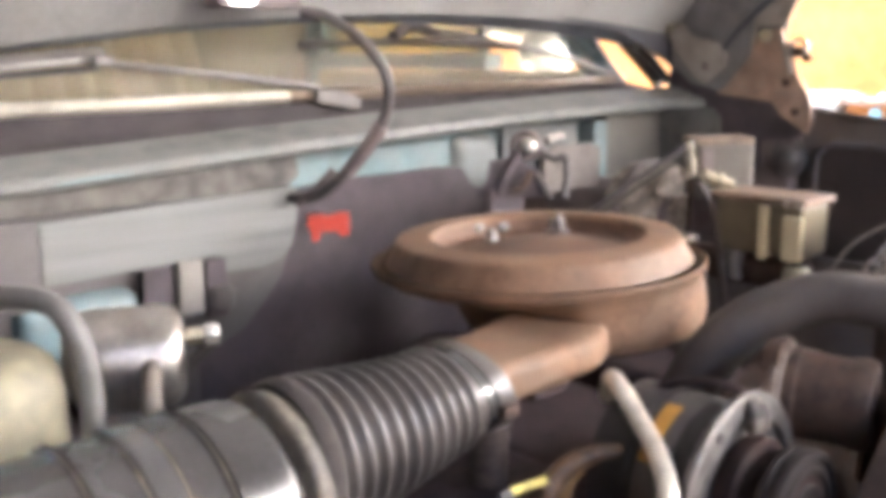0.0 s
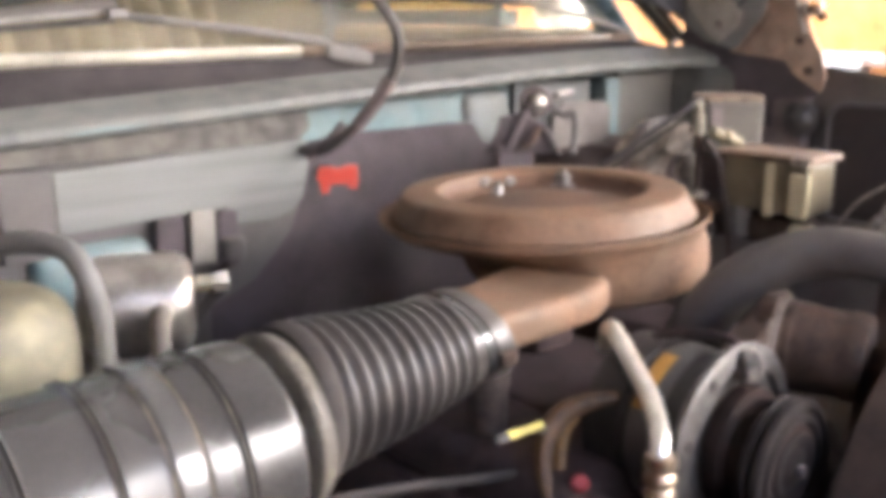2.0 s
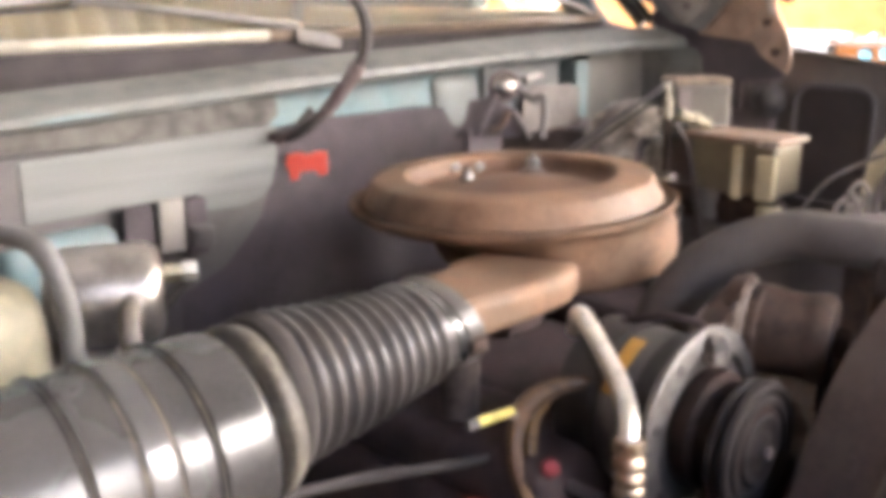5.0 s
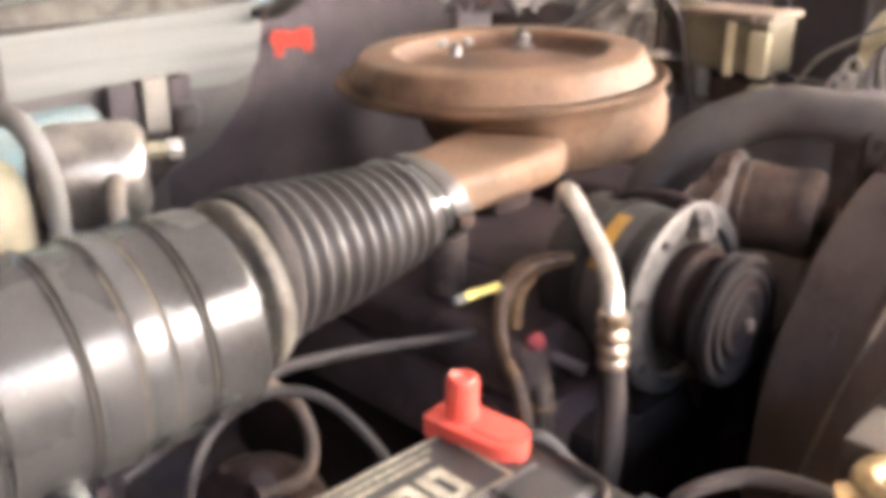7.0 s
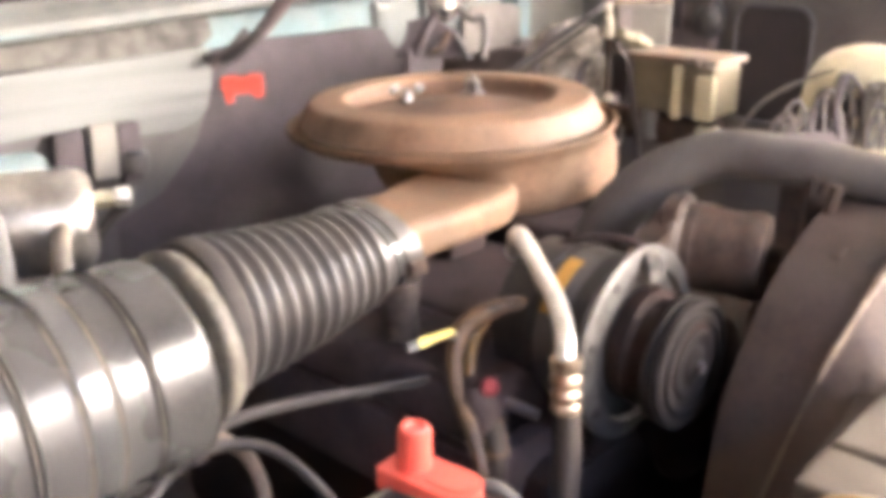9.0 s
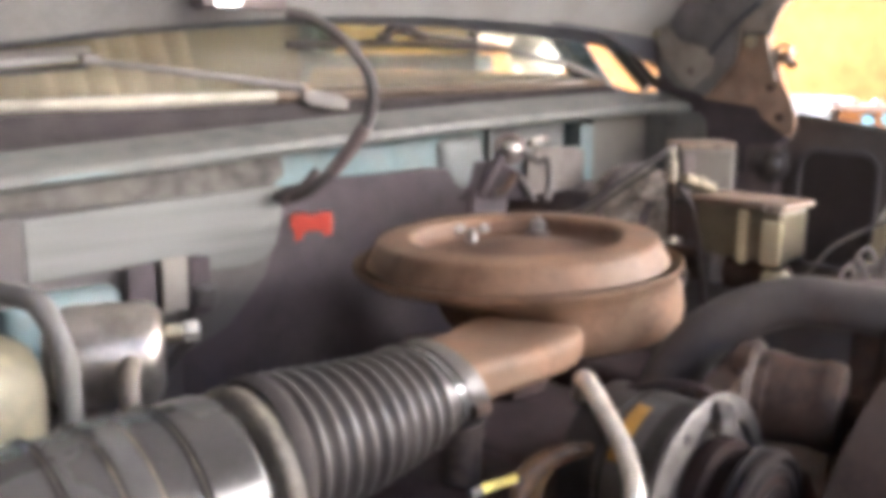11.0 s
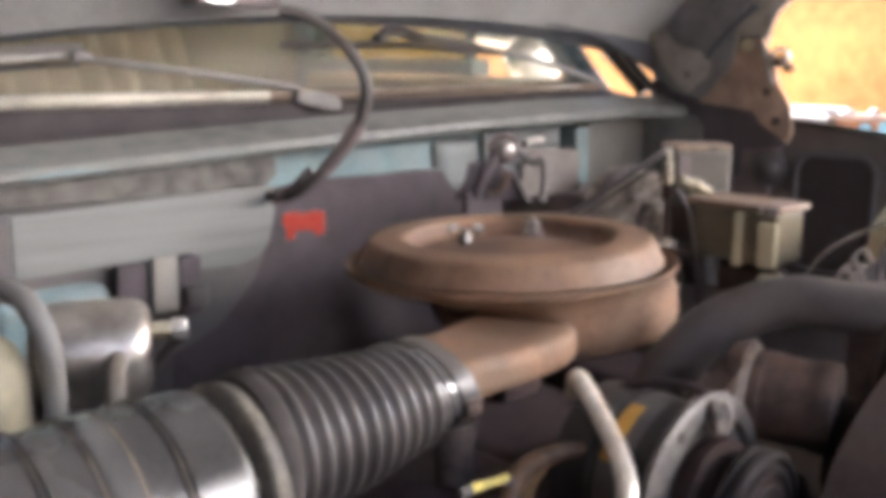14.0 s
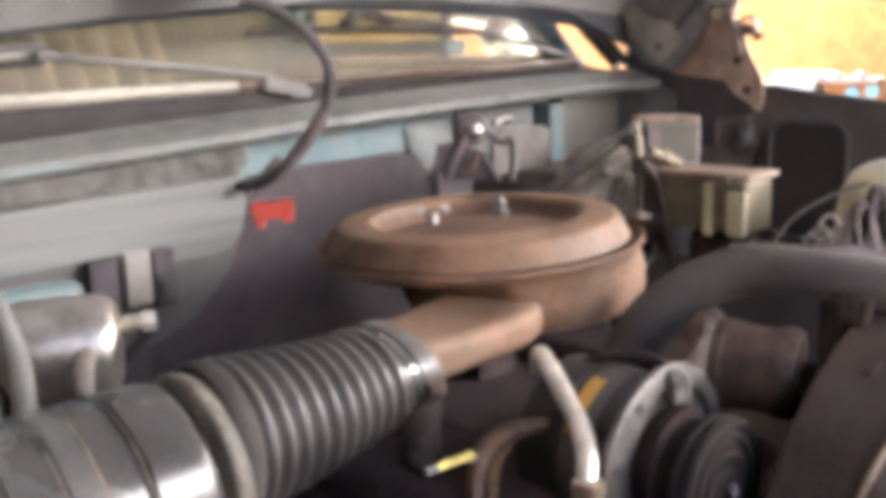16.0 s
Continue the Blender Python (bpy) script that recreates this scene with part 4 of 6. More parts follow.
part("case_end", plate([(-0.24, 0.90), (-0.172, 0.925), (-0.140, 0.955), (-0.112, 0.985), (-0.094, 1.03), (-0.088, 1.07), (-0.088, 1.103), (-0.24, 1.103)], (0, 0.411, 0), (1, 0, 0), (0, 0, 1), 0.049, 0.008), mat("dusty_case_end", (0.105, 0.099, 0.095), 0.65, var=0.3, dust=0.4, dust_color=(0.15, 0.138, 0.128)), case, "grey rounded case end")
part("case_top_strip", plate([(-0.84, 1.095), (-0.10, 1.095), (-0.066, 1.12)] + [(x, lip_z(x) + 0.004) for x in np.linspace(-0.072, -0.84, 12)], (0, 0.398, 0), (1, 0, 0), (0, 0, 1), 0.020, 0.003), mat("stained_grey_seal", (0.075, 0.068, 0.062), 0.8, var=0.6, scale=24, dust=0.5, dust_color=(0.19, 0.178, 0.155), stretch=(0.15, 1, 1), bump=0.2), case, "stained dark sealing strip")
part("strap", box(-0.277, -0.242, 0.335, 0.345, 0.965, 1.034, 0.003), mat("pale_strap", (0.20, 0.19, 0.175), 0.6, var=0.3, dust=0.3), case, "pale grey strap")
part("case_flange", box(-0.500, -0.4375, 0.346, 0.360, 1.00, 1.104, 0.003), DARK_GREY, case, "dark case flange")
part("strap", box(-0.322, -0.284, 0.338, 0.350, 0.955, 1.030, 0.004), PAD, case)
part("strap", box(-0.238, -0.208, 0.338, 0.350, 0.955, 1.030, 0.004), PAD, case)
part("teal_boss", box(-0.47, -0.322, 0.340, 0.40, 0.93, 1.010, 0.02, 3), TEAL, case, "faded teal pressed boss")
part("port", lathe([(0, 0), (0.014, 0.001), (0.0155, 0.004), (0.0155, 0.024), (0.012, 0.028), (0, 0.029)], 20, pose(-0.222, 0.33, 0.968)), DARK_GREY, case)

# ---- accumulator ----
acc = thing("accumulator", (-0.45, 0.15, 0.80), "shiny aluminium air-conditioning accumulator can beside the case", "accumulator")
ACC_ALLOY = mat("satin_aluminium", (0.55, 0.52, 0.48), 0.34, metal=0.85, var=0.3, scale=22, dust=0.45, dust_color=(0.21, 0.178, 0.15), bump=0.05)
ACC_WAY = Vector((0.89, -0.45, 0.0)).normalized()
ACC_AT = Vector((-0.400, 0.100, 0.998))
acc_m = axis_matrix(ACC_AT, -ACC_WAY)
can = part("can", lathe([(0, 0.0), (0.030, 0.0003), (0.0375, 0.0016), (0.0435, 0.0050), (0.0475, 0.0100), (0.0494, 0.0160), (0.0500, 0.024), (0.0500, 0.085), (0.046, 0.100), (0.03, 0.110), (0, 0.112)], 56, acc_m), ACC_ALLOY, acc, "satin aluminium drum")
PORT, PORT_WAY = Vector((-0.391, 0.1045, 1.0135)), Vector((0.93, -0.37, 0.02)).normalized()
fitting = part("fitting", rod(PORT - PORT_WAY * 0.028, PORT + PORT_WAY * 0.012, 0.0075), BRASS, acc, "brass pipe fitting")
part("nut", hexnut(PORT - PORT_WAY * 0.004, PORT_WAY, 0.0092, 0.014), BRASS, fitting, "brass hexagon nut")
part("nut", hexnut(PORT + PORT_WAY * 0.013, PORT_WAY, 0.0102, 0.014), ALLOY, fitting, "bright alloy nut")
end = PORT + PORT_WAY * 0.020
part("hose", tube([end, end + Vector((0.006, 0.008, -0.010)), end + Vector((-0.004, 0.028, -0.032)), end + Vector((-0.02, 0.06, -0.08)), (-0.42, 0.20, 0.80)], 0.0060, 12), DARK_CABLE, acc)
part("stub_pipe", tube([(-0.474, 0.030, 0.90), (-0.473, 0.028, 0.970), (-0.470, 0.036, 0.991), (-0.460, 0.054, 1.000), (-0.448, 0.074, 1.001)], 0.0098, 14), mat("brown_stained_pipe", (0.115, 0.096, 0.080), 0.55, var=0.5, scale=40, dust=0.4, dust_color=(0.17, 0.145, 0.12)), acc, "brown stained bent stub pipe")
part("stub_collar", lathe([(0.009, 0), (0.0135, 0.001), (0.0140, 0.004), (0.0135, 0.009), (0.009, 0.010)], 20, axis_matrix((-0.4725, 0.029, 0.976), (0, 0, -1))), DULL_ALLOY, acc, "pale pipe collar")
part("foot", box(-0.50, -0.44, 0.17, 0.22, 0.42, 0.96), GRIME, acc)

# grey heater hose loop and washer canister
loop = thing("heater_hose", (-0.52, 0.17, 0.85), "greyed rubber heater hose in a loop", "hose")
part("hose", tube([(-0.62, 0.24, 0.99), (-0.585, 0.19, 1.050), (-0.556, 0.135, 1.074), (-0.534, 0.082, 1.076), (-0.527, 0.058, 1.062), (-0.521, 0.050, 1.036), (-0.517, 0.050, 1.000), (-0.517, 0.052, 0.93), (-0.520, 0.06, 0.84)], 0.0105, 16), mat("pale_grey_hose", (0.125, 0.122, 0.118), 0.5, var=0.35, dust=0.4, dust_color=(0.165, 0.155, 0.14)), loop)
part("clip", lathe([(0.0116, -0.006), (0.0132, -0.006), (0.0132, 0.006), (0.0116, 0.006)], 20, axis_matrix((-0.517, 0.052, 0.925), (0, 0.05, -1)), closed=True), ZINC, loop)
canister = thing("washer_canister", (-0.56, 0.12, 0.42), "yellowed plastic canister in the bay corner", "canister")
part("tank", lathe([(0, 0), (0.045, 0), (0.052, 0.01), (0.052, 0.555), (0.0515, 0.575), (0.0495, 0.590), (0.0455, 0.602), (0.038, 0.611), (0.026, 0.616), (0, 0.618)], 56, pose(-0.600, 0.090, 0.43) @ Matrix.Diagonal((1.42, 1.42, 1.0, 1))), mat("dusty_beige_plastic", (0.235, 0.215, 0.14), 0.55, var=0.4, scale=25, dust=0.55, dust_color=(0.14, 0.122, 0.094)), canister)
part("tank_cap", lathe([(0, 0.016), (0.030, 0.016), (0.034, 0.012), (0.034, 0), (0, 0)], 32, pose(-0.635, 0.10, 1.046)), GREY_PLASTIC, canister, "dusty grey cap")

# ---- compressor ----
COMP_BLACK = mat("oily_black_paint", (0.024, 0.020, 0.019), 0.4, var=0.5, scale=22, dust=0.3, dust_color=(0.062, 0.047, 0.041), bump=0.15, spec=0.4)
comp = thing("compressor", (-0.165, -0.33, 0.85), "black belt-driven air-conditioning compressor with amber label", "compressor")
CX, CZ = -0.124, 0.914
body = part("body", lathe([(0, 0), (0.062, 0), (0.074, 0.008), (0.074, 0.045), (0.071, 0.048), (0.071, 0.053), (0.074, 0.056), (0.074, 0.108), (0.05, 0.112), (0, 0.13)], 56, axis_matrix((CX, -0.225, CZ), (0, -1, 0))), COMP_BLACK, comp,
            "satin black compressor body")
part("amber_label", lathe([(0.0742, 0.0), (0.0748, 0.0), (0.0748, 0.028), (0.0742, 0.028)], 120, axis_matrix((CX, -0.282, CZ), (0, -1, 0)), closed=True), BLACK_PLASTIC, body)
bm = sheet(lambda a, b: (CX + 0.0755 * math.cos(radians(108 + 46 * a)), -0.282 - 0.015 * b, CZ + 0.0755 * math.sin(radians(108 + 46 * a))), 14, 1)
part("amber_sticker", bm, AMBER, body, "amber warning label")
part("clutch_plate", lathe([(0.045, 0), (0.086, 0), (0.090, 0.003), (0.090, 0.008), (0.087, 0.0105), (0.072, 0.012), (0.070, 0.005), (0.045, 0.004)], 56, axis_matrix((CX - 0.003, -0.336, CZ), (0, -1, 0)), closed=True), PLATE_ALLOY, comp, "dull alloy clutch housing ring")
for a in (125, 165, 215):
    part("ring_hole", rod((CX - 0.003 + 0.079 * math.cos(radians(a)), -0.346, CZ + 0.079 * math.sin(radians(a))), (CX - 0.003 + 0.079 * math.cos(radians(a)), -0.3488, CZ + 0.079 * math.sin(radians(a))), 0.005, 12), COMP_BLACK, comp)
part("manifold_block", lathe([(0, 0), (0.012, 0), (0.019, 0.006), (0.019, 0.022), (0.012, 0.028), (0, 0.028)], 20, axis_matrix((-0.134, -0.345, 0.986), (0.8, -0.6, 0.1)) @ Matrix.Diagonal((0.75, 0.85, 0.75, 1))), mat("crusted_alloy", (0.17, 0.15, 0.13), 0.7, var=0.8, scale=80, dust=0.5, dust_color=(0.07, 0.055, 0.047), bump=0.6), comp, "crusted alloy line block")
part("line_tube", tube([(-0.12, -0.25, 0.985), (-0.118, -0.29, 1.000), (-0.116, -0.325, 1.003), (-0.118, -0.345, 0.995)], 0.0042, 10), ENGINE_DARK, comp)
part("rotor", lathe([(0, 0), (0.052, 0), (0.053, 0.006), (0.053, 0.016), (0.046, 0.020), (0.044, 0.034), (0.038, 0.040), (0.034, 0.056), (0, 0.056)], 56, axis_matrix((CX, -0.342, CZ), (0, -1, 0))), ENGINE_BLACK, comp, "grimy clutch rotor")
PX, PZ = CX + 0.002, CZ - 0.006
pulley = part("pulley", lathe([(0, 0.004), (0.014, 0.004), (0.017, 0.001), (0.022, 0.0), (0.027, 0.0035), (0.031, 0.0035), (0.034, -0.001), (0.039, -0.001), (0.042, 0.003), (0.046, 0.003), (0.0485, -0.002), (0.0525, -0.002), (0.0545, 0.002), (0.0590, 0.001), (0.0615, -0.003), (0.0615, -0.008), (0.057, -0.013), (0.061, -0.017),
                               (0.060, -0.024), (0.03, -0.026), (0, -0.026)], 64, axis_matrix((PX, -0.398, PZ), (0, -1, 0)) @ Matrix.Diagonal((0.98, 0.98, 0.8, 1))), mat("worn_black_pulley", (0.016, 0.012, 0.011), 0.65, dust=0.4, dust_color=(0.042, 0.033, 0.030), spec=0.2), comp, "worn black grooved pulley")
part("hub_nut", hexnut((PX, -0.403, PZ), (0, -1, 0), 0.006, 0.005), GRIME, pulley)
part("mount", box(CX - 0.03, CX + 0.06, -0.32, -0.24, 0.78, 0.86, 0.01), ENGINE_BLACK, comp)

# bright refrigerant pipe and hose
line = thing("refrigerant_line", (-0.25, -0.33, 0.80), "bent aluminium refrigerant pipe crimped to black hose", "pipe")
part("pipe", tube([(-0.150, -0.220, 0.975), (-0.154, -0.224, 0.994), (-0.165, -0.240, 0.996), (-0.180, -0.272, 0.979), (-0.200, -0.305, 0.965), (-0.224, -0.332, 0.953), (-0.240, -0.345, 0.940), (-0.245, -0.350, 0.90)], 0.0088, 18), ALLOY, line, "bright aluminium pipe")
crimp = part("crimp_sleeve", lathe([(0.010, 0), (0.0155, 0.001), (0.0165, 0.004), (0.0165, 0.010), (0.0135, 0.0125), (0.0135, 0.015), (0.0165, 0.018), (0.0165, 0.023), (0.0135, 0.0255), (0.0135, 0.028), (0.0165, 0.031), (0.0165, 0.036), (0.014, 0.039), (0.0165, 0.042),
                                       (0.0165, 0.047), (0.012, 0.048)], 28, axis_matrix((-0.2445, -0.3495, 0.943), (-0.03, -0.06, -1)) @ Matrix.Diagonal((0.82, 0.82, 1, 1))), CRIMP, line, "ridged aluminium crimp sleeve")
part("hose", tube([(-0.246, -0.352, 0.90), (-0.252, -0.36, 0.86), (-0.268, -0.37, 0.80), (-0.28, -0.37, 0.70), (-0.27, -0.35, 0.55)], 0.0118, 14), BROWN_RUBBER, line)
# tan tube with a second crimp, behind it
tan = thing("suction_line", (-0.25, -0.25, 0.75), "tan coated refrigerant tube with a crimped end", "pipe")
part("tube", tube([(-0.185, -0.262, 0.947), (-0.202, -0.250, 0.946), (-0.219, -0.237, 0.938), (-0.236, -0.230, 0.925), (-0.252, -0.235, 0.905), (-0.262, -0.248, 0.882), (-0.272, -0.278, 0.848), (-0.28, -0.295, 0.80), (-0.28, -0.30, 0.60)], 0.0068, 12, radii=[0.9, 1.1, 1.5, 1.55, 1.2, 1.0, 1.0, 1.0, 1.0]), TAN_TUBE, tan)
part("tube", tube([(-0.212, -0.236, 0.930), (-0.222, -0.233, 0.919), (-0.232, -0.237, 0.905), (-0.240, -0.243, 0.886)], 0.006, 10), mat("amber_stained_tube", (0.30, 0.17, 0.06), 0.45, var=0.4, scale=40), tan, "amber stained branch tube")
part("crimp_sleeve", lathe([(0.008, 0), (0.013, 0.002), (0.013, 0.008), (0.0105, 0.011), (0.013, 0.014), (0.013, 0.02), (0.0105, 0.023), (0.013, 0.026), (0.013, 0.034), (0.010, 0.036)], 22, axis_matrix((-0.2385, -0.269, 0.854), (-0.31, -0.45, -1))), TAN_TUBE, tan)
part("hose", tube([(-0.228, -0.258, 0.868), (-0.238, -0.268, 0.852), (-0.249, -0.284, 0.82), (-0.25, -0.29, 0.6)], 0.010, 12), BROWN_RUBBER, tan)
part("valve_arm", tube([(-0.236, -0.260, 0.872), (-0.228, -0.285, 0.868), (-0.222, -0.308, 0.864)], 0.006, 8), GRIME, tan)
part("service_cap", lathe([(0, 0), (0.008, 0), (0.0085, 0.004), (0.0085, 0.013), (0.006, 0.016), (0, 0.016)], 18, axis_matrix((-0.240, -0.266, 0.884), (-0.6, -0.55, 0.45))), DARK_RED, tan, "dull red service cap")

# dipstick
dip = thing("dipstick", (-0.25, -0.23, 0.85), "yellow-handled dipstick in a dark tube", "dipstick")
part("handle", tube([(-0.292, -0.227, 0.930), (-0.273, -0.230, 0.931), (-0.254, -0.234, 0.932)], 0.0042, 10), YELLOW, dip, "yellow plastic handle")
part("tip", rod((-0.302, -0.2255, 0.929), (-0.290, -0.2275, 0.930), 0.0045, 10), WHITE, dip)
part("tube", tube([(-0.256, -0.233, 0.931), (-0.235, -0.225, 0.91), (-0.215, -0.205, 0.85), (-0.21, -0.20, 0.70)], 0.005, 8), GRIME, dip)

# ---- pump / alternator ----
pump = thing("alternator", (0.0, -0.36, 0.93), "rusty brown cylindrical alternator on a cast bracket", "alternator")
m = axis_matrix((-0.008, -0.318, 0.972), (0.28, -0.95, -0.02))
part("body", lathe([(0, -0.01), (0.036, -0.01), (0.043, -0.004), (0.043, 0.012), (0.041, 0.014), (0.0405, 0.056), (0.0425, 0.059), (0.043, 0.072), (0.0395, 0.078), (0.02, 0.080), (0, 0.080)], 40, m), RUST, pump)
part("flange", lathe([(0.038, -0.012), (0.050, -0.010), (0.052, -0.004), (0.048, 0.002), (0.040, 0.003)], 40, m), mat("worn_rust_edge", (0.12, 0.092, 0.072), 0.6, var=0.6, scale=60, dust=0.5, dust_color=(0.06, 0.042, 0.033), bump=0.3), pump, "worn flange edge")
part("ear", plate(round_rect(0.04, 0.05, 0.012), (-0.028, -0.31, 1.0), (1, 0.2, 0), (0, 0, 1), 0.014, 0.003), RUST, pump)
part("rear_bracket", plate([(-0.02, 0.0), (0.02, 0.0), (0.016, 0.12), (-0.012, 0.13)], (0.062, -0.415, 0.92), (0.7, -0.7, 0), (0, 0, 1), 0.010, 0.002), RUST, pump, "rusty brown brace")
part("brace_bolt", rod((0.055, -0.42, 1.03), (0.06, -0.425, 1.055), 0.006, 10), RUST, pump)
part("through_bolt", rod((0.035, -0.425, 0.955), (0.04, -0.44, 1.045), 0.006, 10), RUST, pump)
part("shaft", rod((0.013, -0.388, 0.970), (0.019, -0.408, 0.969), 0.014), RUST, pump)

# ---- radiator hose ----
rh = thing("radiator_hose", (0.06, -0.35, 0.95), "thick greyed upper radiator hose arching to the radiator", "hose")
part("hose", tube([(-0.005, -0.205, 0.925), (0.006, -0.222, 0.972), (0.028, -0.255, 1.018), (0.055, -0.312, 1.050), (0.066, -0.380, 1.054), (0.078, -0.442, 1.050), (0.095, -0.51, 1.035), (0.11, -0.57, 1.00), (0.115, -0.60, 0.96)], 0.0252, 22,
                  radii=[1.12, 1.1, 1.02, 0.95, 0.95, 0.95, 1]), HOSE_RUBBER, rh)
part("clamp", lathe([(0.0275, -0.006), (0.0305, -0.006), (0.0305, 0.006), (0.0275, 0.006)], 28, axis_matrix((0.108, -0.56, 1.008), (0.2, -0.85, -0.5)), closed=True), ZINC, rh)

# ---- fan shroud, radiator ----
TOP_WORN = mat("scuffed_tan_plastic", (0.20, 0.145, 0.10), 0.6, var=0.4, scale=30)
shroud = thing("fan_shroud", (0.02, -0.52, 0.6), "dusty brown moulded fan shroud ahead of the engine", "shroud")
def shroud_ring(y, r, k):
    """k blends a circle to the radiator's oblong."""
    out = []
    for q in range(64):
        a = 2 * math.pi * q / 64
        c, s = math.cos(a), math.sin(a)
        f = 1 / max(abs(c) / 0.36, abs(s) / (0.150 if s > 0 else 0.25))
        d = r * (1 - k) + k * min(f, 0.40)
        out.append(Vector((0.102 + d * c, y + (0.045 * (1 - max(0, s)) if k == 0 and y < -0.46 else 0.0), 0.782 + d * s)))
    return out
rings = [shroud_ring(-0.430, 0.240, 0), shroud_ring(-0.427, 0.243, 0), shroud_ring(-0.430, 0.246, 0), shroud_ring(-0.518, 0.250, 0), shroud_ring(-0.522, 0.254, 0), shroud_ring(-0.532, 0.25, 0.30), shroud_ring(-0.542, 0.25, 0.70), shroud_ring(-0.553, 0.25, 1.0)]
bm = bmesh.new()
vs = [[bm.verts.new(p) for p in r] for r in rings]
for a, b in zip(vs, vs[1:]):
    for q in range(64):
        bm.faces.new((a[q], a[(q + 1) % 64], b[(q + 1) % 64], b[q]))
bmesh.ops.recalc_face_normals(bm, faces=bm.faces)
bmesh.ops.solidify(bm, geom=bm.faces[:], thickness=0.004)
part("shell", bm, SHROUD, shroud)
ridge = [Vector((0.102 + 0.2535 * math.cos(radians(a)), -0.521 + 0.045 * (1 - max(0, math.sin(radians(a)))), 0.782 + 0.2535 * math.sin(radians(a)))) for a in range(112, 186, 6)]
part("worn_ridge", tube(ridge, 0.0028, 8, 4, radii=[0.4, 1.6, 0.9, 1.3, 0.6, 1.0, 0.8, 0.5]), TOP_WORN, shroud, "worn pale moulding edge")
for a in (118, 148, 175):
    c, s = math.cos(radians(a)), math.sin(radians(a))
    part("clip", box(-0.004, 0.004, -0.008, 0.008, -0.003, 0.003, 0.001), SHROUD, shroud, m=Matrix.Translation((0.102 + 0.2485 * c, -0.47, 0.782 + 0.2485 * s)) @ Vector((c, 0, s)).to_track_quat("Z", "Y").to_matrix().to_4x4())
radiator = thing("radiator", (0.02, -0.61, 0.5), "dark finned radiator with side tanks", "radiator")
part("core", box(-0.30, 0.40, -0.635, -0.586, 0.52, 0.898), SHROUD, radiator)
TOP_DUST = mat("dusty_tan_panel", (0.098, 0.078, 0.058), 0.65, var=0.35, scale=18, dust=0.4, dust_color=(0.08, 0.064, 0.05), spec=0.3)
part("top_panel", box(-0.2225, 0.44, -0.655, -0.556, 0.900, 0.940, 0.005), TOP_DUST, radiator, "dusty tan top panel")
part("top_panel", box(-0.285, -0.2255, -0.655, -0.556, 0.900, 0.938, 0.005), TOP_DUST, radiator, "dusty tan top panel")
part("tank", box(-0.40, -0.30, -0.66, -0.585, 0.50, 0.905, 0.012), mat("dusty_tank", (0.19, 0.16, 0.12), 0.6, dust=0.4), radiator, "dusty brown side tank")
part("tank", box(0.40, 0.46, -0.65, -0.575, 0.50, 1.0, 0.012), GRIME, radiator)
part("mounting_feet", box(-0.38, 0.44, -0.63, -0.59, 0.42, 0.52), GRIME, radiator)
part("filler_neck", rod((-0.325, -0.616, 0.88), (-0.325, -0.616, 0.943), 0.022), BRASS, radiator)
gold_cap = part("cap", lathe([(0, 0.004), (0.008, 0.004), (0.011, 0.0015), (0.016, 0.001), (0.0185, 0.005), (0.024, 0.0068), (0.031, 0.0055), (0.034, 0.002), (0.0345, -0.006), (0.032, -0.009), (0, -0.009)], 40, pose(-0.325, -0.616, 0.947)), GOLD, radiator, "gold zinc radiator cap")
for s in (-1, 1):
    part("ear", plate(round_rect(0.022, 0.022, 0.005), (-0.325 - s * 0.030, -0.616 + s * 0.020, 0.943), (0.8, 0.6, 0), (-0.6, 0.8, 0), 0.006, 0.0015), GOLD, gold_cap)

# ---- battery ----
batt = thing("battery", (-0.53, -0.44, 0.72), "black car battery with printed label and red terminal cover", "battery")
BX0, BX1, BY0, BY1, BZ = -0.665, -0.408, -0.530, -0.355, 0.920
BATTERY_BLACK = mat("worn_battery_plastic", (0.028, 0.025, 0.024), 0.55, var=0.4, scale=30, dust=0.35, dust_color=(0.075, 0.064, 0.056), spec=0.4)
part("case", box(BX0, BX1, BY0, BY1, 0.72, BZ, 0.006), BATTERY_BLACK, batt)
top = part("top", box(BX0 + 0.004, BX1 - 0.03, BY0 + 0.035, BY1 - 0.004, BZ, BZ + 0.005, 0.002), BATTERY_BLACK, batt)
part("label", box(BX0 + 0.03, -0.452, -0.428, -0.363, BZ + 0.005, BZ + 0.0062), LABEL_BLACK, batt, "black printed label")
for x0, x1, y0, y1 in ((BX0 + 0.03, -0.452, -0.3660, -0.3638), (-0.4542, -0.452, -0.428, -0.3660), (BX0 + 0.03, -0.452, -0.4280, -0.4262)):
    part("print_frame", box(x0, x1, y0, y1, BZ + 0.0062, BZ + 0.0068), LABEL_CREAM, batt)
rng = random.Random(2)
for y0, h, x1 in ((-0.3735, 0.0026, -0.470), (-0.3810, 0.0032, -0.478)):
    x0 = x1
    while x0 > BX0 + 0.05:
        w = rng.uniform(0.003, 0.009)
        part("print", box(x0 - w, x0, y0, y0 + h, BZ + 0.0062, BZ + 0.0068), LABEL_CREAM, batt)
        x0 -= w + 0.0016
x = -0.480
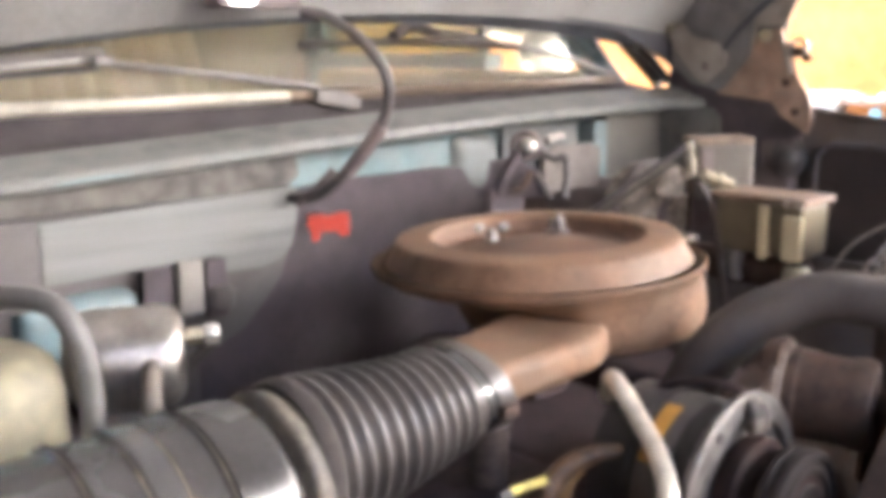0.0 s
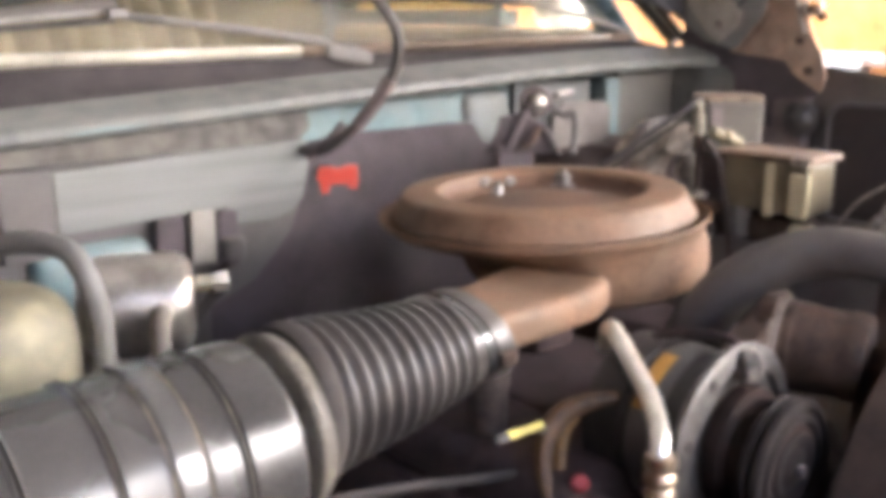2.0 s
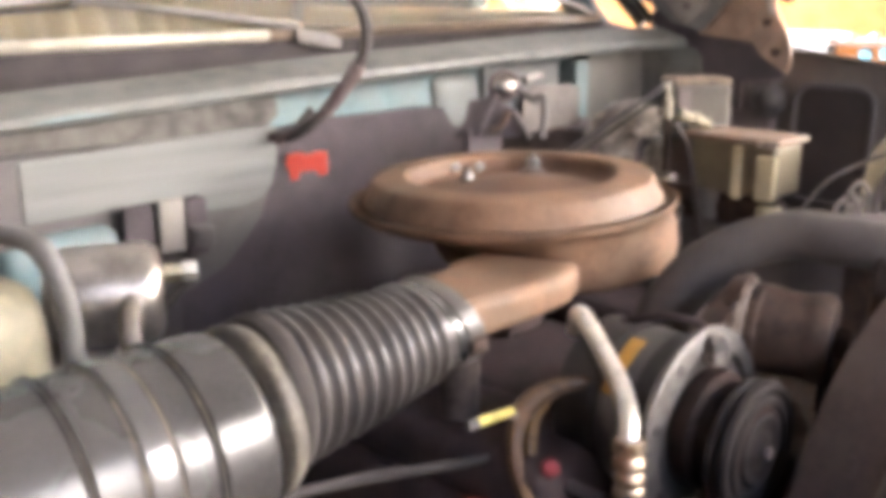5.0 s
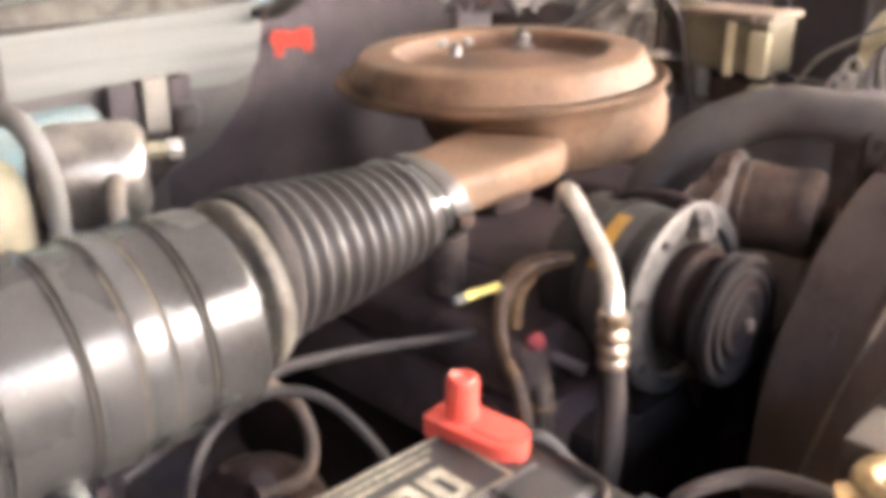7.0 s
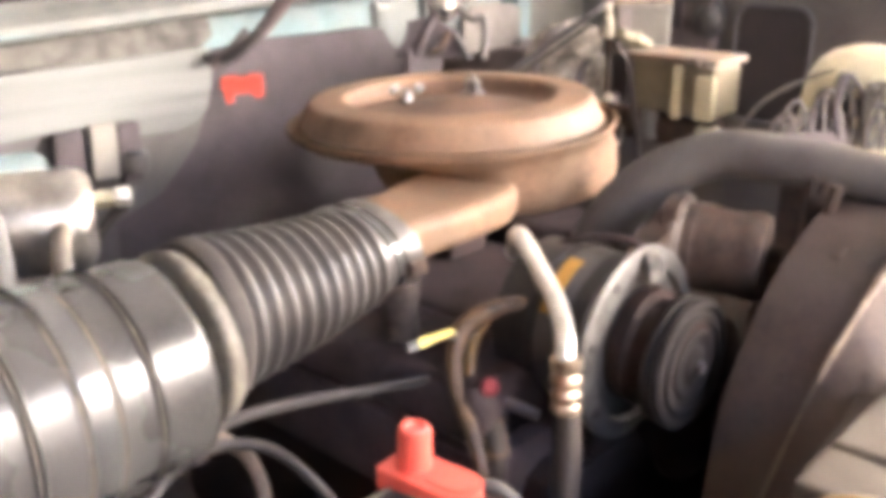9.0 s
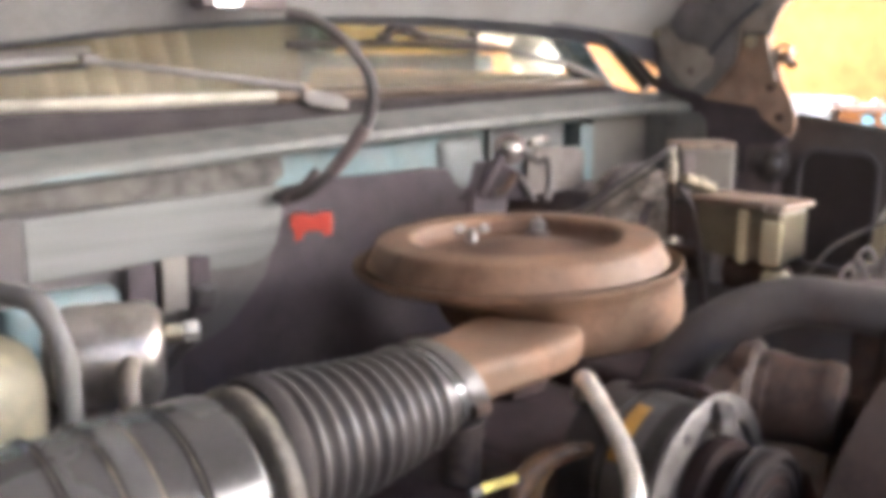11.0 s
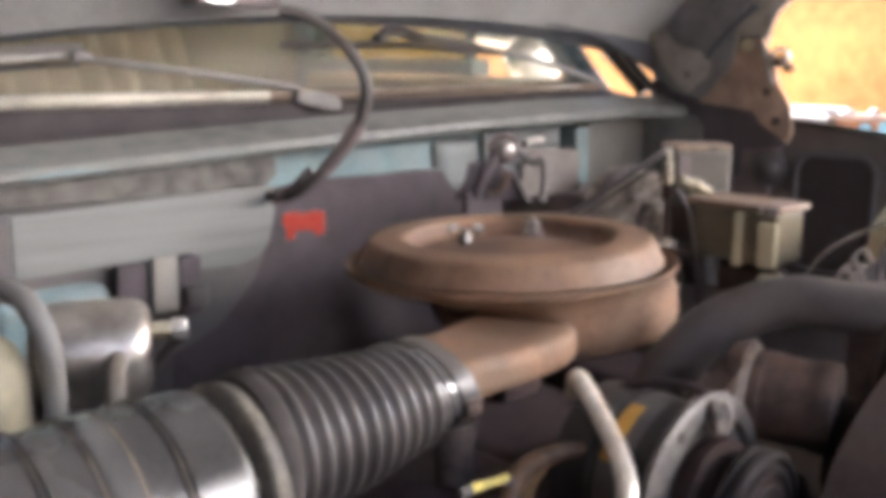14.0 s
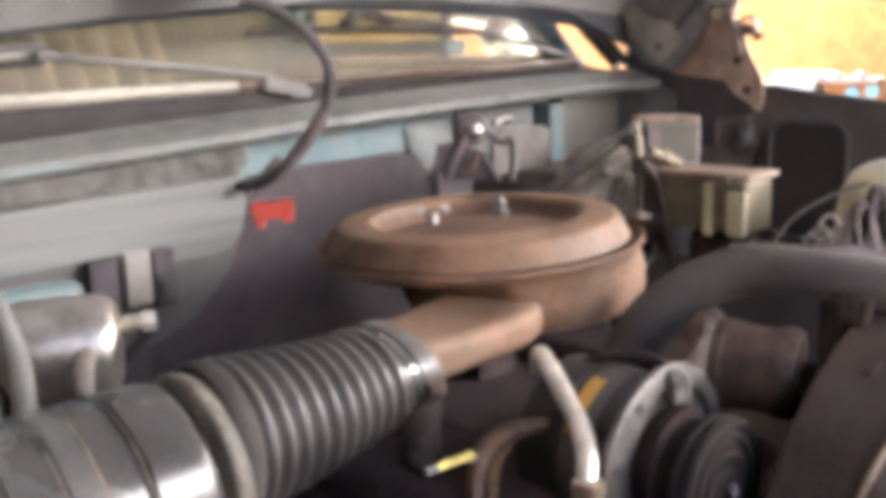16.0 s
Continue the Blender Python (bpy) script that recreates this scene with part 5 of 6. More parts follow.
for w, hole in ((0.022, True), (0.022, True), (0.016, False), (0.022, True), (0.018, False)):
    o = part("letter_block", box(x - w, x, -0.4235, -0.3905, BZ + 0.0062, BZ + 0.0068), LABEL_CREAM, batt, "cream block print")
    if hole:
        part("letter_gap", box(x - w + 0.008, x - 0.008, -0.417, -0.399, BZ + 0.0068, BZ + 0.0072), LABEL_BLACK, batt)
    x -= w + 0.005
for k in range(5):
    part("vent_cover", loft([[Vector((-0.4585 - k * 0.043 + dx, y, BZ + dz)) for dx, dz in ((-0.019, 0), (0.019, 0), (0.019, h), (0.0165, h + 0.002), (-0.0165, h + 0.002), (-0.019, h))] for y, h in ((-0.478, 0.004), (-0.474, 0.009), (-0.441, 0.011), (-0.4345, 0.004))]),
         BATTERY_BLACK, batt, "raised vent cover")
    part("vent_edge", box(-0.477 - k * 0.043, -0.440 - k * 0.043, -0.4365, -0.4335, BZ + 0.008, BZ + 0.0125, 0.001), DARK_GREY, batt)
part("rim_ridge", tube([(BX0 + 0.01, -0.486, BZ + 0.003), (-0.47, -0.486, BZ + 0.003), (-0.425, -0.478, BZ + 0.003), (-0.414, -0.455, BZ + 0.002), (-0.411, -0.43, BZ)], 0.0035, 8), LABEL_BLACK, batt, "rounded edge ridge")
part("side_label", box(-0.452, -0.414, -0.4705, -0.4625, BZ + 0.0002, BZ + 0.0012), LABEL_CREAM, batt, "cream side print")
part("side_label", box(BX0 + 0.06, -0.440, -0.516, -0.510, BZ + 0.0002, BZ + 0.0012), LABEL_CREAM, batt)
part("yellow_plug", rod((-0.418, -0.517, BZ), (-0.418, -0.517, BZ + 0.008), 0.006, 14), YELLOW, batt, "yellow plug")
bm = plate([(-0.026, -0.015), (-0.021, -0.0175)] + [(0.028 + 0.0175 * math.sin(t), -0.0175 * math.cos(t)) for t in np.linspace(0, math.pi, 12)] + [(-0.021, 0.0175), (-0.026, 0.015)], (-0.437, -0.374, BZ + 0.002), (0.12, -1.0, 0), (0.99, 0.12, 0), 0.014, 0.005)
cover = part("terminal_cover", bm, RED_PLASTIC, batt, "red plastic terminal cover")
part("cover_post", lathe([(0, 0.036), (0.005, 0.036), (0.0065, 0.038), (0.009, 0.038), (0.0108, 0.036), (0.0112, 0.031), (0.0116, 0.0), (0, 0)], 28, pose(-0.437, -0.368, BZ + 0.008)), RED_PLASTIC, cover)
part("cover_flap", plate([(-0.014, -0.0105), (0.004, -0.0115)] + [(0.005 + 0.0115 * math.sin(t), -0.0115 * math.cos(t)) for t in np.linspace(0.2, math.pi - 0.2, 8)] + [(0.004, 0.0115), (-0.014, 0.0105)], (-0.4335, -0.398, BZ + 0.0155), (0.12, -1.0, 0), (0.99, 0.12, 0), 0.002, 0.0008), RED_PLASTIC, cover)
part("terminal_cable", tube([(-0.425, -0.40, BZ + 0.006), (-0.410, -0.412, BZ + 0.006), (-0.398, -0.425, BZ - 0.01), (-0.39, -0.44, 0.88), (-0.388, -0.45, 0.75)], 0.006, 12), DARK_CABLE, batt, "black battery cable")
part("hold_down", box(-0.435, -0.404, -0.528, -0.492, BZ - 0.004, BZ + 0.0015, 0.001), LABEL_BLACK, batt)
tray = solid("battery_tray", box(BX0 - 0.02, BX1 + 0.02, BY0 - 0.02, BY1 + 0.02, 0.70, 0.72, 0.006), GRIME, "grimy steel battery tray", "tray")
# ---- brake gear ----
boost = thing("brake_booster", (0.42, 0.2, 1.0), "dusty grey brake booster drum on the firewall", "booster")
part("drum", lathe([(0, 0), (0.030, 0.001), (0.052, 0.006), (0.070, 0.014), (0.082, 0.026), (0.088, 0.040), (0.090, 0.052), (0.090, 0.086), (0.084, 0.094), (0, 0.096)], 56, axis_matrix((0.424, 0.078, 1.028), (0, 1, 0))), DRUM_TAN, boost)
part("mount", box(0.36, 0.49, 0.172, 0.40, 0.97, 1.08, 0.01), GRIME, boost)
part("rim_band", lathe([(0.0895, 0), (0.0955, 0.003), (0.0965, 0.008), (0.0955, 0.013), (0.0895, 0.016)], 56, axis_matrix((0.424, 0.132, 1.028), (0, 1, 0)), closed=True), GRIME, boost, "dark rolled rim")
part("face_ring", lathe([(0.048, 0.0045), (0.052, 0.001), (0.058, 0.0025), (0.060, 0.009)], 48, axis_matrix((0.424, 0.077, 1.028), (0, 1, 0))), GRIME, boost, "dark pressed ring")
part("check_valve", lathe([(0, 0.034), (0.009, 0.034), (0.011, 0.022), (0.019, 0.018), (0.021, 0.0), (0, 0)], 20, axis_matrix((0.366, 0.088, 1.000), (-0.7, -0.65, 0.2))), RUBBER, boost, "black rubber check valve")
part("bracket", plate([(-0.026, -0.026), (-0.012, -0.032), (0.012, -0.030), (0.014, 0.000), (0.008, 0.010), (0.002, 0.014), (-0.010, 0.008), (-0.020, -0.010)], (0.366, 0.058, 1.112), (0.72, -0.69, 0), (0, 0, 1), 0.008, 0.002), DRUM_TAN, boost, "dusty tan bracket")
part("bolt", hexnut((0.372, 0.049, 1.117), (-0.69, -0.72, 0), 0.006, 0.006), RUST, boost)
part("return_hose", tube([(0.352, 0.01, 1.105), (0.362, -0.004, 1.08), (0.368, -0.012, 1.04), (0.372, -0.02, 0.99), (0.38, -0.03, 0.90)], 0.0045, 10), BROWN_RUBBER, boost, "brown stained rubber hose")
part("brake_line", tube([(0.40, 0.02, 0.985), (0.36, 0.0, 0.965), (0.33, 0.02, 0.94), (0.32, 0.08, 0.92), (0.33, 0.20, 0.90)], 0.0035, 8), CAST, boost)
mc = thing("master_cylinder", (0.41, -0.07, 0.95), "brake master cylinder with yellowed reservoir and rusty lid", "master cylinder")
part("cylinder", rod((0.412, 0.09, 0.985), (0.412, -0.13, 0.985), 0.024), RUST, mc)
res = part("reservoir", box(0.376, 0.446, -0.085, -0.005, 1.012, 1.086, 0.007), OLIVE, mc, "stained translucent rear chamber")
part("front_chamber", box(0.372, 0.450, -0.137, -0.080, 1.012, 1.086, 0.008, 3), OLIVE, mc)
part("rib", box(0.3695, 0.3765, -0.088, -0.074, 1.008, 1.082, 0.002), CREAM, res)
part("rib", box(0.3675, 0.3765, -0.139, -0.110, 1.010, 1.072, 0.004, 3), CREAM, res, "pale raised front panel")
part("lid_edge", box(0.364, 0.3675, -0.140, -0.112, 1.083, 1.093, 0.0015), mat("paint_worn_edge", (0.36, 0.30, 0.24), 0.5, var=0.5, scale=60), mc, "paint-worn pale lid edge")
part("outlet", lathe([(0.012, 0), (0.018, 0.0), (0.018, 0.014), (0.012, 0.02)], 18, pose(0.39, -0.125, 0.982)), CREAM, res)
part("outlet", rod((0.39, -0.03, 0.97), (0.392, -0.03, 1.014), 0.014), GREY_PLASTIC, res)
part("lid", box(0.367, 0.455, -0.143, 0.006, 1.085, 1.095, 0.004, 3), LID_BROWN, mc, "rusty brown reservoir lid")
rb = thing("relay_box", (0.44, 0.04, 1.09), "dusty grey relay box behind the brake reservoir", "relay box")
RELAY_TURN = pose(0.439, 0.034, 0, 0, 0, -37)
part("housing", box(-0.046, 0.046, -0.032, 0.032, 1.075, 1.160, 0.012, 4), RELAY_GREY, rb, m=RELAY_TURN)
part("cover", box(-0.0445, 0.0445, -0.0305, 0.0305, 1.1535, 1.1655, 0.005, 3), LID_BROWN, rb, "worn tan lid", m=RELAY_TURN)
part("window", box(-0.036, -0.018, -0.0335, -0.0315, 1.115, 1.148, 0.0008), GRIME, rb, m=RELAY_TURN)
part("stand", box(0.42, 0.46, 0.02, 0.06, 1.02, 1.08), GRIME, rb)
FITTING = mat("tarnished_brass", (0.235, 0.20, 0.135), 0.5, metal=0.35, var=0.5, scale=60)
fitg = thing("brake_fitting", (0.39, 0.06, 1.07), "pale brass brake line fitting", "fitting")
part("body", rod((0.366, 0.012, 1.118), (0.408, -0.010, 1.098), 0.0085), FITTING, fitg)
part("nut", hexnut((0.384, 0.002, 1.110), (0.8, -0.45, -0.4), 0.0125, 0.012), FITTING, fitg)
part("nut", hexnut((0.402, -0.007, 1.101), (0.8, -0.45, -0.4), 0.0105, 0.008), FITTING, fitg)
part("sensor", lathe([(0, 0), (0.0075, 0.001), (0.0075, 0.030), (0.0055, 0.032), (0.0055, 0.048), (0.003, 0.051), (0, 0.051)], 16, axis_matrix((0.381, 0.040, 1.108), (-0.15, 0, 1))), mat("dusty_pale_plastic", (0.33, 0.295, 0.225), 0.6, var=0.5, scale=60), fitg, "pale upright sensor")
part("stem", rod((0.381, 0.040, 1.03), (0.381, 0.040, 1.11), 0.004), RUST, fitg)
rodt = thing("vacuum_pipe", (0.3, 0.1, 1.1), "grimy vacuum pipe running up to the booster", "pipe")
part("pipe", tube([(0.262, 0.195, 1.02), (0.30, 0.1446, 1.064), (0.33, 0.098, 1.105), (0.36, 0.055, 1.144), (0.375, 0.045, 1.156), (0.40, 0.045, 1.158)], 0.0048, 12), DARK_GREY, rodt)
part("wire_sleeve", tube([(0.268, 0.198, 1.008), (0.305, 0.148, 1.050), (0.335, 0.102, 1.090), (0.362, 0.060, 1.128)], 0.0035, 8), RELAY_GREY, rodt, "dusty grey wire sleeve")

# ---- throttle linkage behind the air cleaner ----
lk = thing("throttle_bracket", (0.16, 0.17, 0.87), "dirty throttle cable bracket with bright pivot behind the air cleaner", "bracket")
part("post", box(0.12, 0.19, 0.19, 0.20, 0.86, 1.10, 0.003), PAD, lk)
part("plate", plate([(-0.05, 0), (0.045, 0), (0.04, 0.035), (0.0, 0.055), (-0.03, 0.05), (-0.035, 0.025)], (0.158, 0.186, 1.088), (0.75, -0.66, 0), (0, 0, 1), 0.006, 0.001), PAD, lk, "grimy dark plate")
part("backing_plate", plate([(0, 0), (0.125, 0.002), (0.122, 0.060), (0.10, 0.068), (0.02, 0.068), (0.0, 0.05)], (0.236, 0.198, 1.084), (0.97, -0.05, 0), (0, 0, 1), 0.005, 0.001), mat("dusty_taupe_plate", (0.10, 0.085, 0.077), 0.7, var=0.5, scale=25, dust=0.4, dust_color=(0.135, 0.116, 0.10)), lk, "dusty taupe backing plate")
part("pivot", lathe([(0, 0.010), (0.008, 0.009), (0.013, 0.004), (0.015, 0), (0.013, -0.008), (0, -0.010)], 20, axis_matrix((0.172, 0.171, 1.158), (-0.7, -0.6, 0.3))), DULL_ALLOY, lk, "bright round pivot")
part("pivot_ring", lathe([(0.015, -0.012), (0.021, -0.010), (0.023, 0), (0.019, 0.004), (0.015, 0.002)], 20, axis_matrix((0.174, 0.174, 1.159), (-0.7, -0.6, 0.3)), closed=True), GRIME, lk)
part("stem", tube([(0.165, 0.18, 1.15), (0.15, 0.185, 1.125), (0.135, 0.19, 1.09)], 0.008, 10), PAD, lk)
part("link_rod", tube([(0.185, 0.16, 1.155), (0.202, 0.145, 1.140), (0.212, 0.135, 1.142), (0.2105, 0.130, 1.115), (0.196, 0.122, 1.088)], 0.0055, 8), RUBBER, lk, "black bent link rod")
part("link_rod", tube([(0.178, 0.16, 1.12), (0.184, 0.15, 1.105), (0.190, 0.14, 1.085)], 0.005, 8), RUBBER, lk)
part("rust_lever", tube([(0.163, 0.155, 1.125), (0.150, 0.158, 1.105), (0.138, 0.165, 1.10)], 0.005, 8), RUST, lk)
part("cable_sleeve", tube([(0.20, 0.16, 1.165), (0.235, 0.17, 1.168), (0.27, 0.19, 1.166)], 0.006, 8), CAST, lk)

# ---- red connector and under-hood loom ----
red = thing("red_connector", (-0.14, 0.25, 1.06), "red plastic connector cap on a black loom", "connector")
bm = plate([(-0.024, 0.010), (-0.010, 0.012), (0.000, 0.009), (0.012, 0.014), (0.024, 0.013), (0.025, -0.006), (0.024, -0.013), (0.016, -0.015), (0.010, -0.008), (-0.004, -0.009), (-0.010, -0.010), (-0.012, -0.020), (-0.020, -0.021), (-0.022, -0.008), (-0.026, -0.002)],
           (-0.127, 0.229, 1.079), (0.76, -0.65, 0), (0, 0, 1), 0.012, 0.002)
part("cap", bm, RED_PLASTIC, red)
part("loom", tube([(-0.118, 0.230, 1.076), (-0.085, 0.27, 1.072), (-0.05, 0.34, 1.065), (-0.03, 0.40, 1.06)], 0.004, 10), PAD, red)
cable = thing("hood_lamp", (-0.20, 0.28, 1.33), "under-hood lamp with black cable looping to the firewall", "lamp")
part("housing", box(-0.245, -0.125, 0.272, 0.305, 1.337, 1.358, 0.006), GRIME, cable)
part("lens", box(-0.228, -0.196, 0.267, 0.29, 1.341, 1.352, 0.004), glow("lit_lamp_lens", (1.0, 0.96, 0.86), 0.5), cable, "pale lit lamp lens")
part("cable", tube([(-0.13, 0.272, 1.335), (-0.105, 0.255, 1.328), (-0.075, 0.225, 1.30), (-0.053, 0.207, 1.262), (-0.046, 0.208, 1.225), (-0.050, 0.225, 1.185), (-0.062, 0.25, 1.150), (-0.085, 0.28, 1.115), (-0.096, 0.31, 1.099), (-0.098, 0.36, 1.096)], 0.0075, 12), RUBBER, cable)
part("sleeve", tube([(-0.049, 0.218, 1.196), (-0.056, 0.238, 1.168), (-0.070, 0.262, 1.135)], 0.0095, 12), GRIME, cable)
part("branch", tube([(-0.072, 0.29, 1.135), (-0.09, 0.30, 1.112), (-0.105, 0.325, 1.09)], 0.006, 10), GRIME, cable)

# ---- wipers ----
def glass_at(x, z, off):
    gy, gz = glass_base(x)
    b = (z - gz) / 0.44
    return Vector((x, gy + 0.42 * b - off * 0.72, z + off * 0.69))


PALE_WIPER = mat("pale_wiper_metal", (0.52, 0.50, 0.48), 0.4, metal=0.3, var=0.15)
w1 = thing("wiper", (-0.2, 0.44, 1.24), "parked silver wiper arm on the windscreen", "wiper", "wipers")
part("arm", tube([glass_at(-0.275, 1.262, 0.016), glass_at(-0.134, 1.243, 0.02), glass_at(0.03, 1.222, 0.02)], 0.0055, 10), WIPER_METAL, w1)
part("arm_cap", loft([[Vector((x, y, z)) + Vector((0, dy * 0.5, dz)) for dy, dz in round_rect(2 * h, 2 * h, h * 0.5, 3)] for x, y, z, h in ((0.022, 0.455, 1.224, 0.008), (0.035, 0.453, 1.222, 0.012), (0.075, 0.45, 1.214, 0.013), (0.10, 0.448, 1.209, 0.008))]), GREY_PLASTIC, w1, "pale arm end cap")
blade = part("blade", loft([[glass_at(x, z + dz, off) for dz, off in ((-0.007, 0.010), (0.007, 0.010), (0.0085, 0.014), (0.006, 0.018), (-0.006, 0.018), (-0.0085, 0.014))] for x, z in ((-0.64, 1.238), (-0.52, 1.252), (-0.40, 1.265), (-0.30, 1.273), (-0.272, 1.275))]), PALE_WIPER, w1, "pale silver blade holder")
part("blade_rubber", tube([glass_at(-0.62, 1.233, 0.006), glass_at(-0.42, 1.252, 0.006), glass_at(-0.28, 1.262, 0.006)], 0.004, 8), RUBBER, blade)
part("blade_tip", box(-0.295, -0.268, 0.49, 0.505, 1.268, 1.282, 0.003), WIPER_METAL, blade)
w2 = thing("wiper", (0.3, 0.46, 1.28), "black wiper blade and bridge across the windscreen", "wiper", "wipers")
part("blade", tube([glass_at(0.05, 1.292, 0.01), glass_at(0.30, 1.296, 0.012), glass_at(0.54, 1.290, 0.01)], 0.006, 8), RUBBER, w2)
part("bridge", tube([glass_at(0.24, 1.300, 0.018), glass_at(0.29, 1.316, 0.022), glass_at(0.345, 1.304, 0.018)], 0.010, 10), RUBBER, w2)
part("arm", tube([glass_at(0.30, 1.310, 0.02), glass_at(0.45, 1.300, 0.016), glass_at(0.66, 1.270, 0.014), glass_at(0.80, 1.236, 0.012)], 0.006, 10), WIPER_METAL, w2)

# ---- driver's side reservoir with loom ----
bottle = thing("coolant_reservoir", (0.53, -0.35, 0.6), "yellowed coolant reservoir with wires in front", "reservoir")
part("tank", lathe([(0, 0.335), (0.08, 0.335), (0.09, 0.35), (0.09, 0.40), (0.0898, 0.425), (0.087, 0.447), (0.081, 0.465), (0.071, 0.480), (0.056, 0.491), (0.034, 0.4975), (0, 0.50)], 56, pose(0.50, -0.30, 0.60) @ Matrix.Diagonal((1, 1, 1.034, 1))), CREAM, bottle)
part("cap", lathe([(0, 0.02), (0.024, 0.02), (0.026, 0.016), (0.026, 0), (0, 0)], 26, pose(0.515, -0.33, 1.105)), GRIME, bottle)
part("stand", box(0.42, 0.58, -0.38, -0.22, 0.42, 0.950, 0.01), RUST, bottle, "rusty support bracket")
rng = random.Random(4)
loom = thing("wire_loom", (0.43, -0.31, 0.98), "tangle of pale wires and small connectors", "wires")
part("trunk_lead", tube([(0.30, -0.20, 1.0), (0.36, -0.27, 1.005), (0.44, -0.33, 1.012), (0.52, -0.42, 1.0), (0.58, -0.55, 0.9)], 0.014, 10), GRIME, loom)
WIRE = mat("dusty_wire", (0.12, 0.10, 0.08), 0.6, var=0.5, scale=60)
for k in range(26):
    u = k / 25
    c = Vector((0.34 + 0.13 * u, -0.245 - 0.115 * u, 1.005))
    h, w = 0.02 + 0.035 * rng.random() + 0.045 * max(0, u - 0.35) * rng.random(), 0.007 + 0.009 * rng.random()
    d = Vector((0.7, -0.7, 0)) * w
    part("wire", tube([c - d, c - d * 0.9 + Vector((0, 0, h * 0.7)), c + Vector((rng.uniform(-.004, .004), 0, h)), c + d * 0.9 + Vector((0, 0, h * 0.7)), c + d], rng.uniform(0.0024, 0.0042), 6), (WIRE, GRIME, WIRE, CAST)[k % 4], loom)
for k in range(4):
    c = Vector((0.415 + 0.022 * k, -0.31 - 0.02 * k, 1.045 + 0.012 * rng.random()))
    part("connector", box(-0.008, 0.008, -0.012, 0.012, -0.012, 0.012, 0.003), (CAST, GRIME, CREAM, DARK_GREY)[k], loom, m=Matrix.Translation(c) @ pose(0, 0, 0, 10 * k, 20, 40 + 15 * k))
for k in range(16):
    u = k / 15
    c = Vector((0.375 + 0.085 * u, -0.285 - 0.105 * u, 1.0))
    h, w = rng.uniform(0.055, 0.095), rng.uniform(0.008, 0.018)
    d, lean = Vector((0.7, -0.7, 0)) * w, Vector((rng.uniform(-0.012, 0.012), rng.uniform(-0.012, 0.012), 0))
    part("wire", tube([c - d, c - d * 1.2 + lean * 0.6 + Vector((0, 0, h * 0.6)), c - d * 0.3 + lean + Vector((0, 0, h)), c + d * 0.8 + lean + Vector((0, 0, h * 0.8)), c + d * 1.1 + Vector((0, 0, h * 0.3)), c + d * 0.6], rng.uniform(0.0018, 0.0036), 7), (GRIME, WIRE, CAST, WIRE, RUBBER)[k % 5], loom)
part("lead", tube([(0.33, -0.19, 1.0), (0.37, -0.21, 1.05), (0.42, -0.26, 1.085), (0.46, -0.30, 1.095)], 0.0022, 8), WIRE, loom)
part("tall_lead", tube([(0.40, -0.29, 1.03), (0.415, -0.30, 1.07), (0.45, -0.33, 1.09), (0.47, -0.36, 1.06)], 0.004, 8), GREY_PLASTIC, loom)

# ---- radiator cap and hoses near the battery ----
oh = thing("overflow_hose", (-0.36, -0.50, 0.85), "black rubber overflow hose curving beside the battery", "hose")
part("hose", tube([(-0.395, -0.49, 0.82), (-0.392, -0.500, 0.895), (-0.384, -0.510, 0.920), (-0.357, -0.533, 0.930), (-0.345, -0.565, 0.932), (-0.342, -0.59, 0.930)], 0.0054, 12), BROWN_RUBBER, oh)

# cables between the duct and the battery
c1 = thing("ground_cable", (-0.4, -0.19, 0.87), "black battery cable slung beneath the intake duct", "cable")
part("cable", tube([(-0.60, -0.20, 0.88), (-0.517, -0.194, 0.906), (-0.470, -0.191, 0.910), (-0.432, -0.190, 0.907), (-0.37, -0.195, 0.898), (-0.30, -0.205, 0.886), (-0.245, -0.213, 0.878), (-0.20, -0.21, 0.86)], 0.0052, 12), DARK_CABLE, c1)
c2 = thing("battery_cable", (-0.48, -0.22, 0.80), "black looped battery cable", "cable")
part("cable", tube([(-0.575, -0.235, 0.80), (-0.563, -0.226, 0.872), (-0.525, -0.205, 0.897), (-0.478, -0.199, 0.900), (-0.44, -0.225, 0.888), (-0.424, -0.275, 0.850), (-0.42, -0.30, 0.80)], 0.005, 12), DARK_CABLE, c2)
part("branch", tube([(-0.475, -0.19, 0.905), (-0.455, -0.20, 0.885), (-0.45, -0.215, 0.855), (-0.47, -0.23, 0.835), (-0.51, -0.225, 0.835)], 0.006, 10), mat("rusty_elbow", (0.115, 0.075, 0.052), 0.65, var=0.6, scale=50, dust=0.4, dust_color=(0.06, 0.046, 0.04)), c2, "rust-stained branch elbow")
valve = thing("vacuum_valve", (-0.495, -0.205, 0.795), "rusty round vacuum valve below the cables", "valve")
vm = axis_matrix((-0.495, -0.205, 0.795), (-0.1, -0.3, 1))
valve_body = part("body", lathe([(0, 0), (0.045, 0), (0.0525, 0.006), (0.0525, 0.010), (0.050, 0.012), (0.0525, 0.014), (0.0525, 0.020), (0.036, 0.030), (0, 0.031)], 32, vm), mat("sooty_rust", (0.038, 0.022, 0.017), 0.75, var=0.6, scale=40, bump=0.4, spec=0.2), valve)
part("nozzle", lathe([(0, 0.028), (0.015, 0.028), (0.015, 0.034), (0.009, 0.038), (0.010, 0.050), (0, 0.052)], 20, vm), ENGINE_DARK, valve, "grimy hose nozzle")
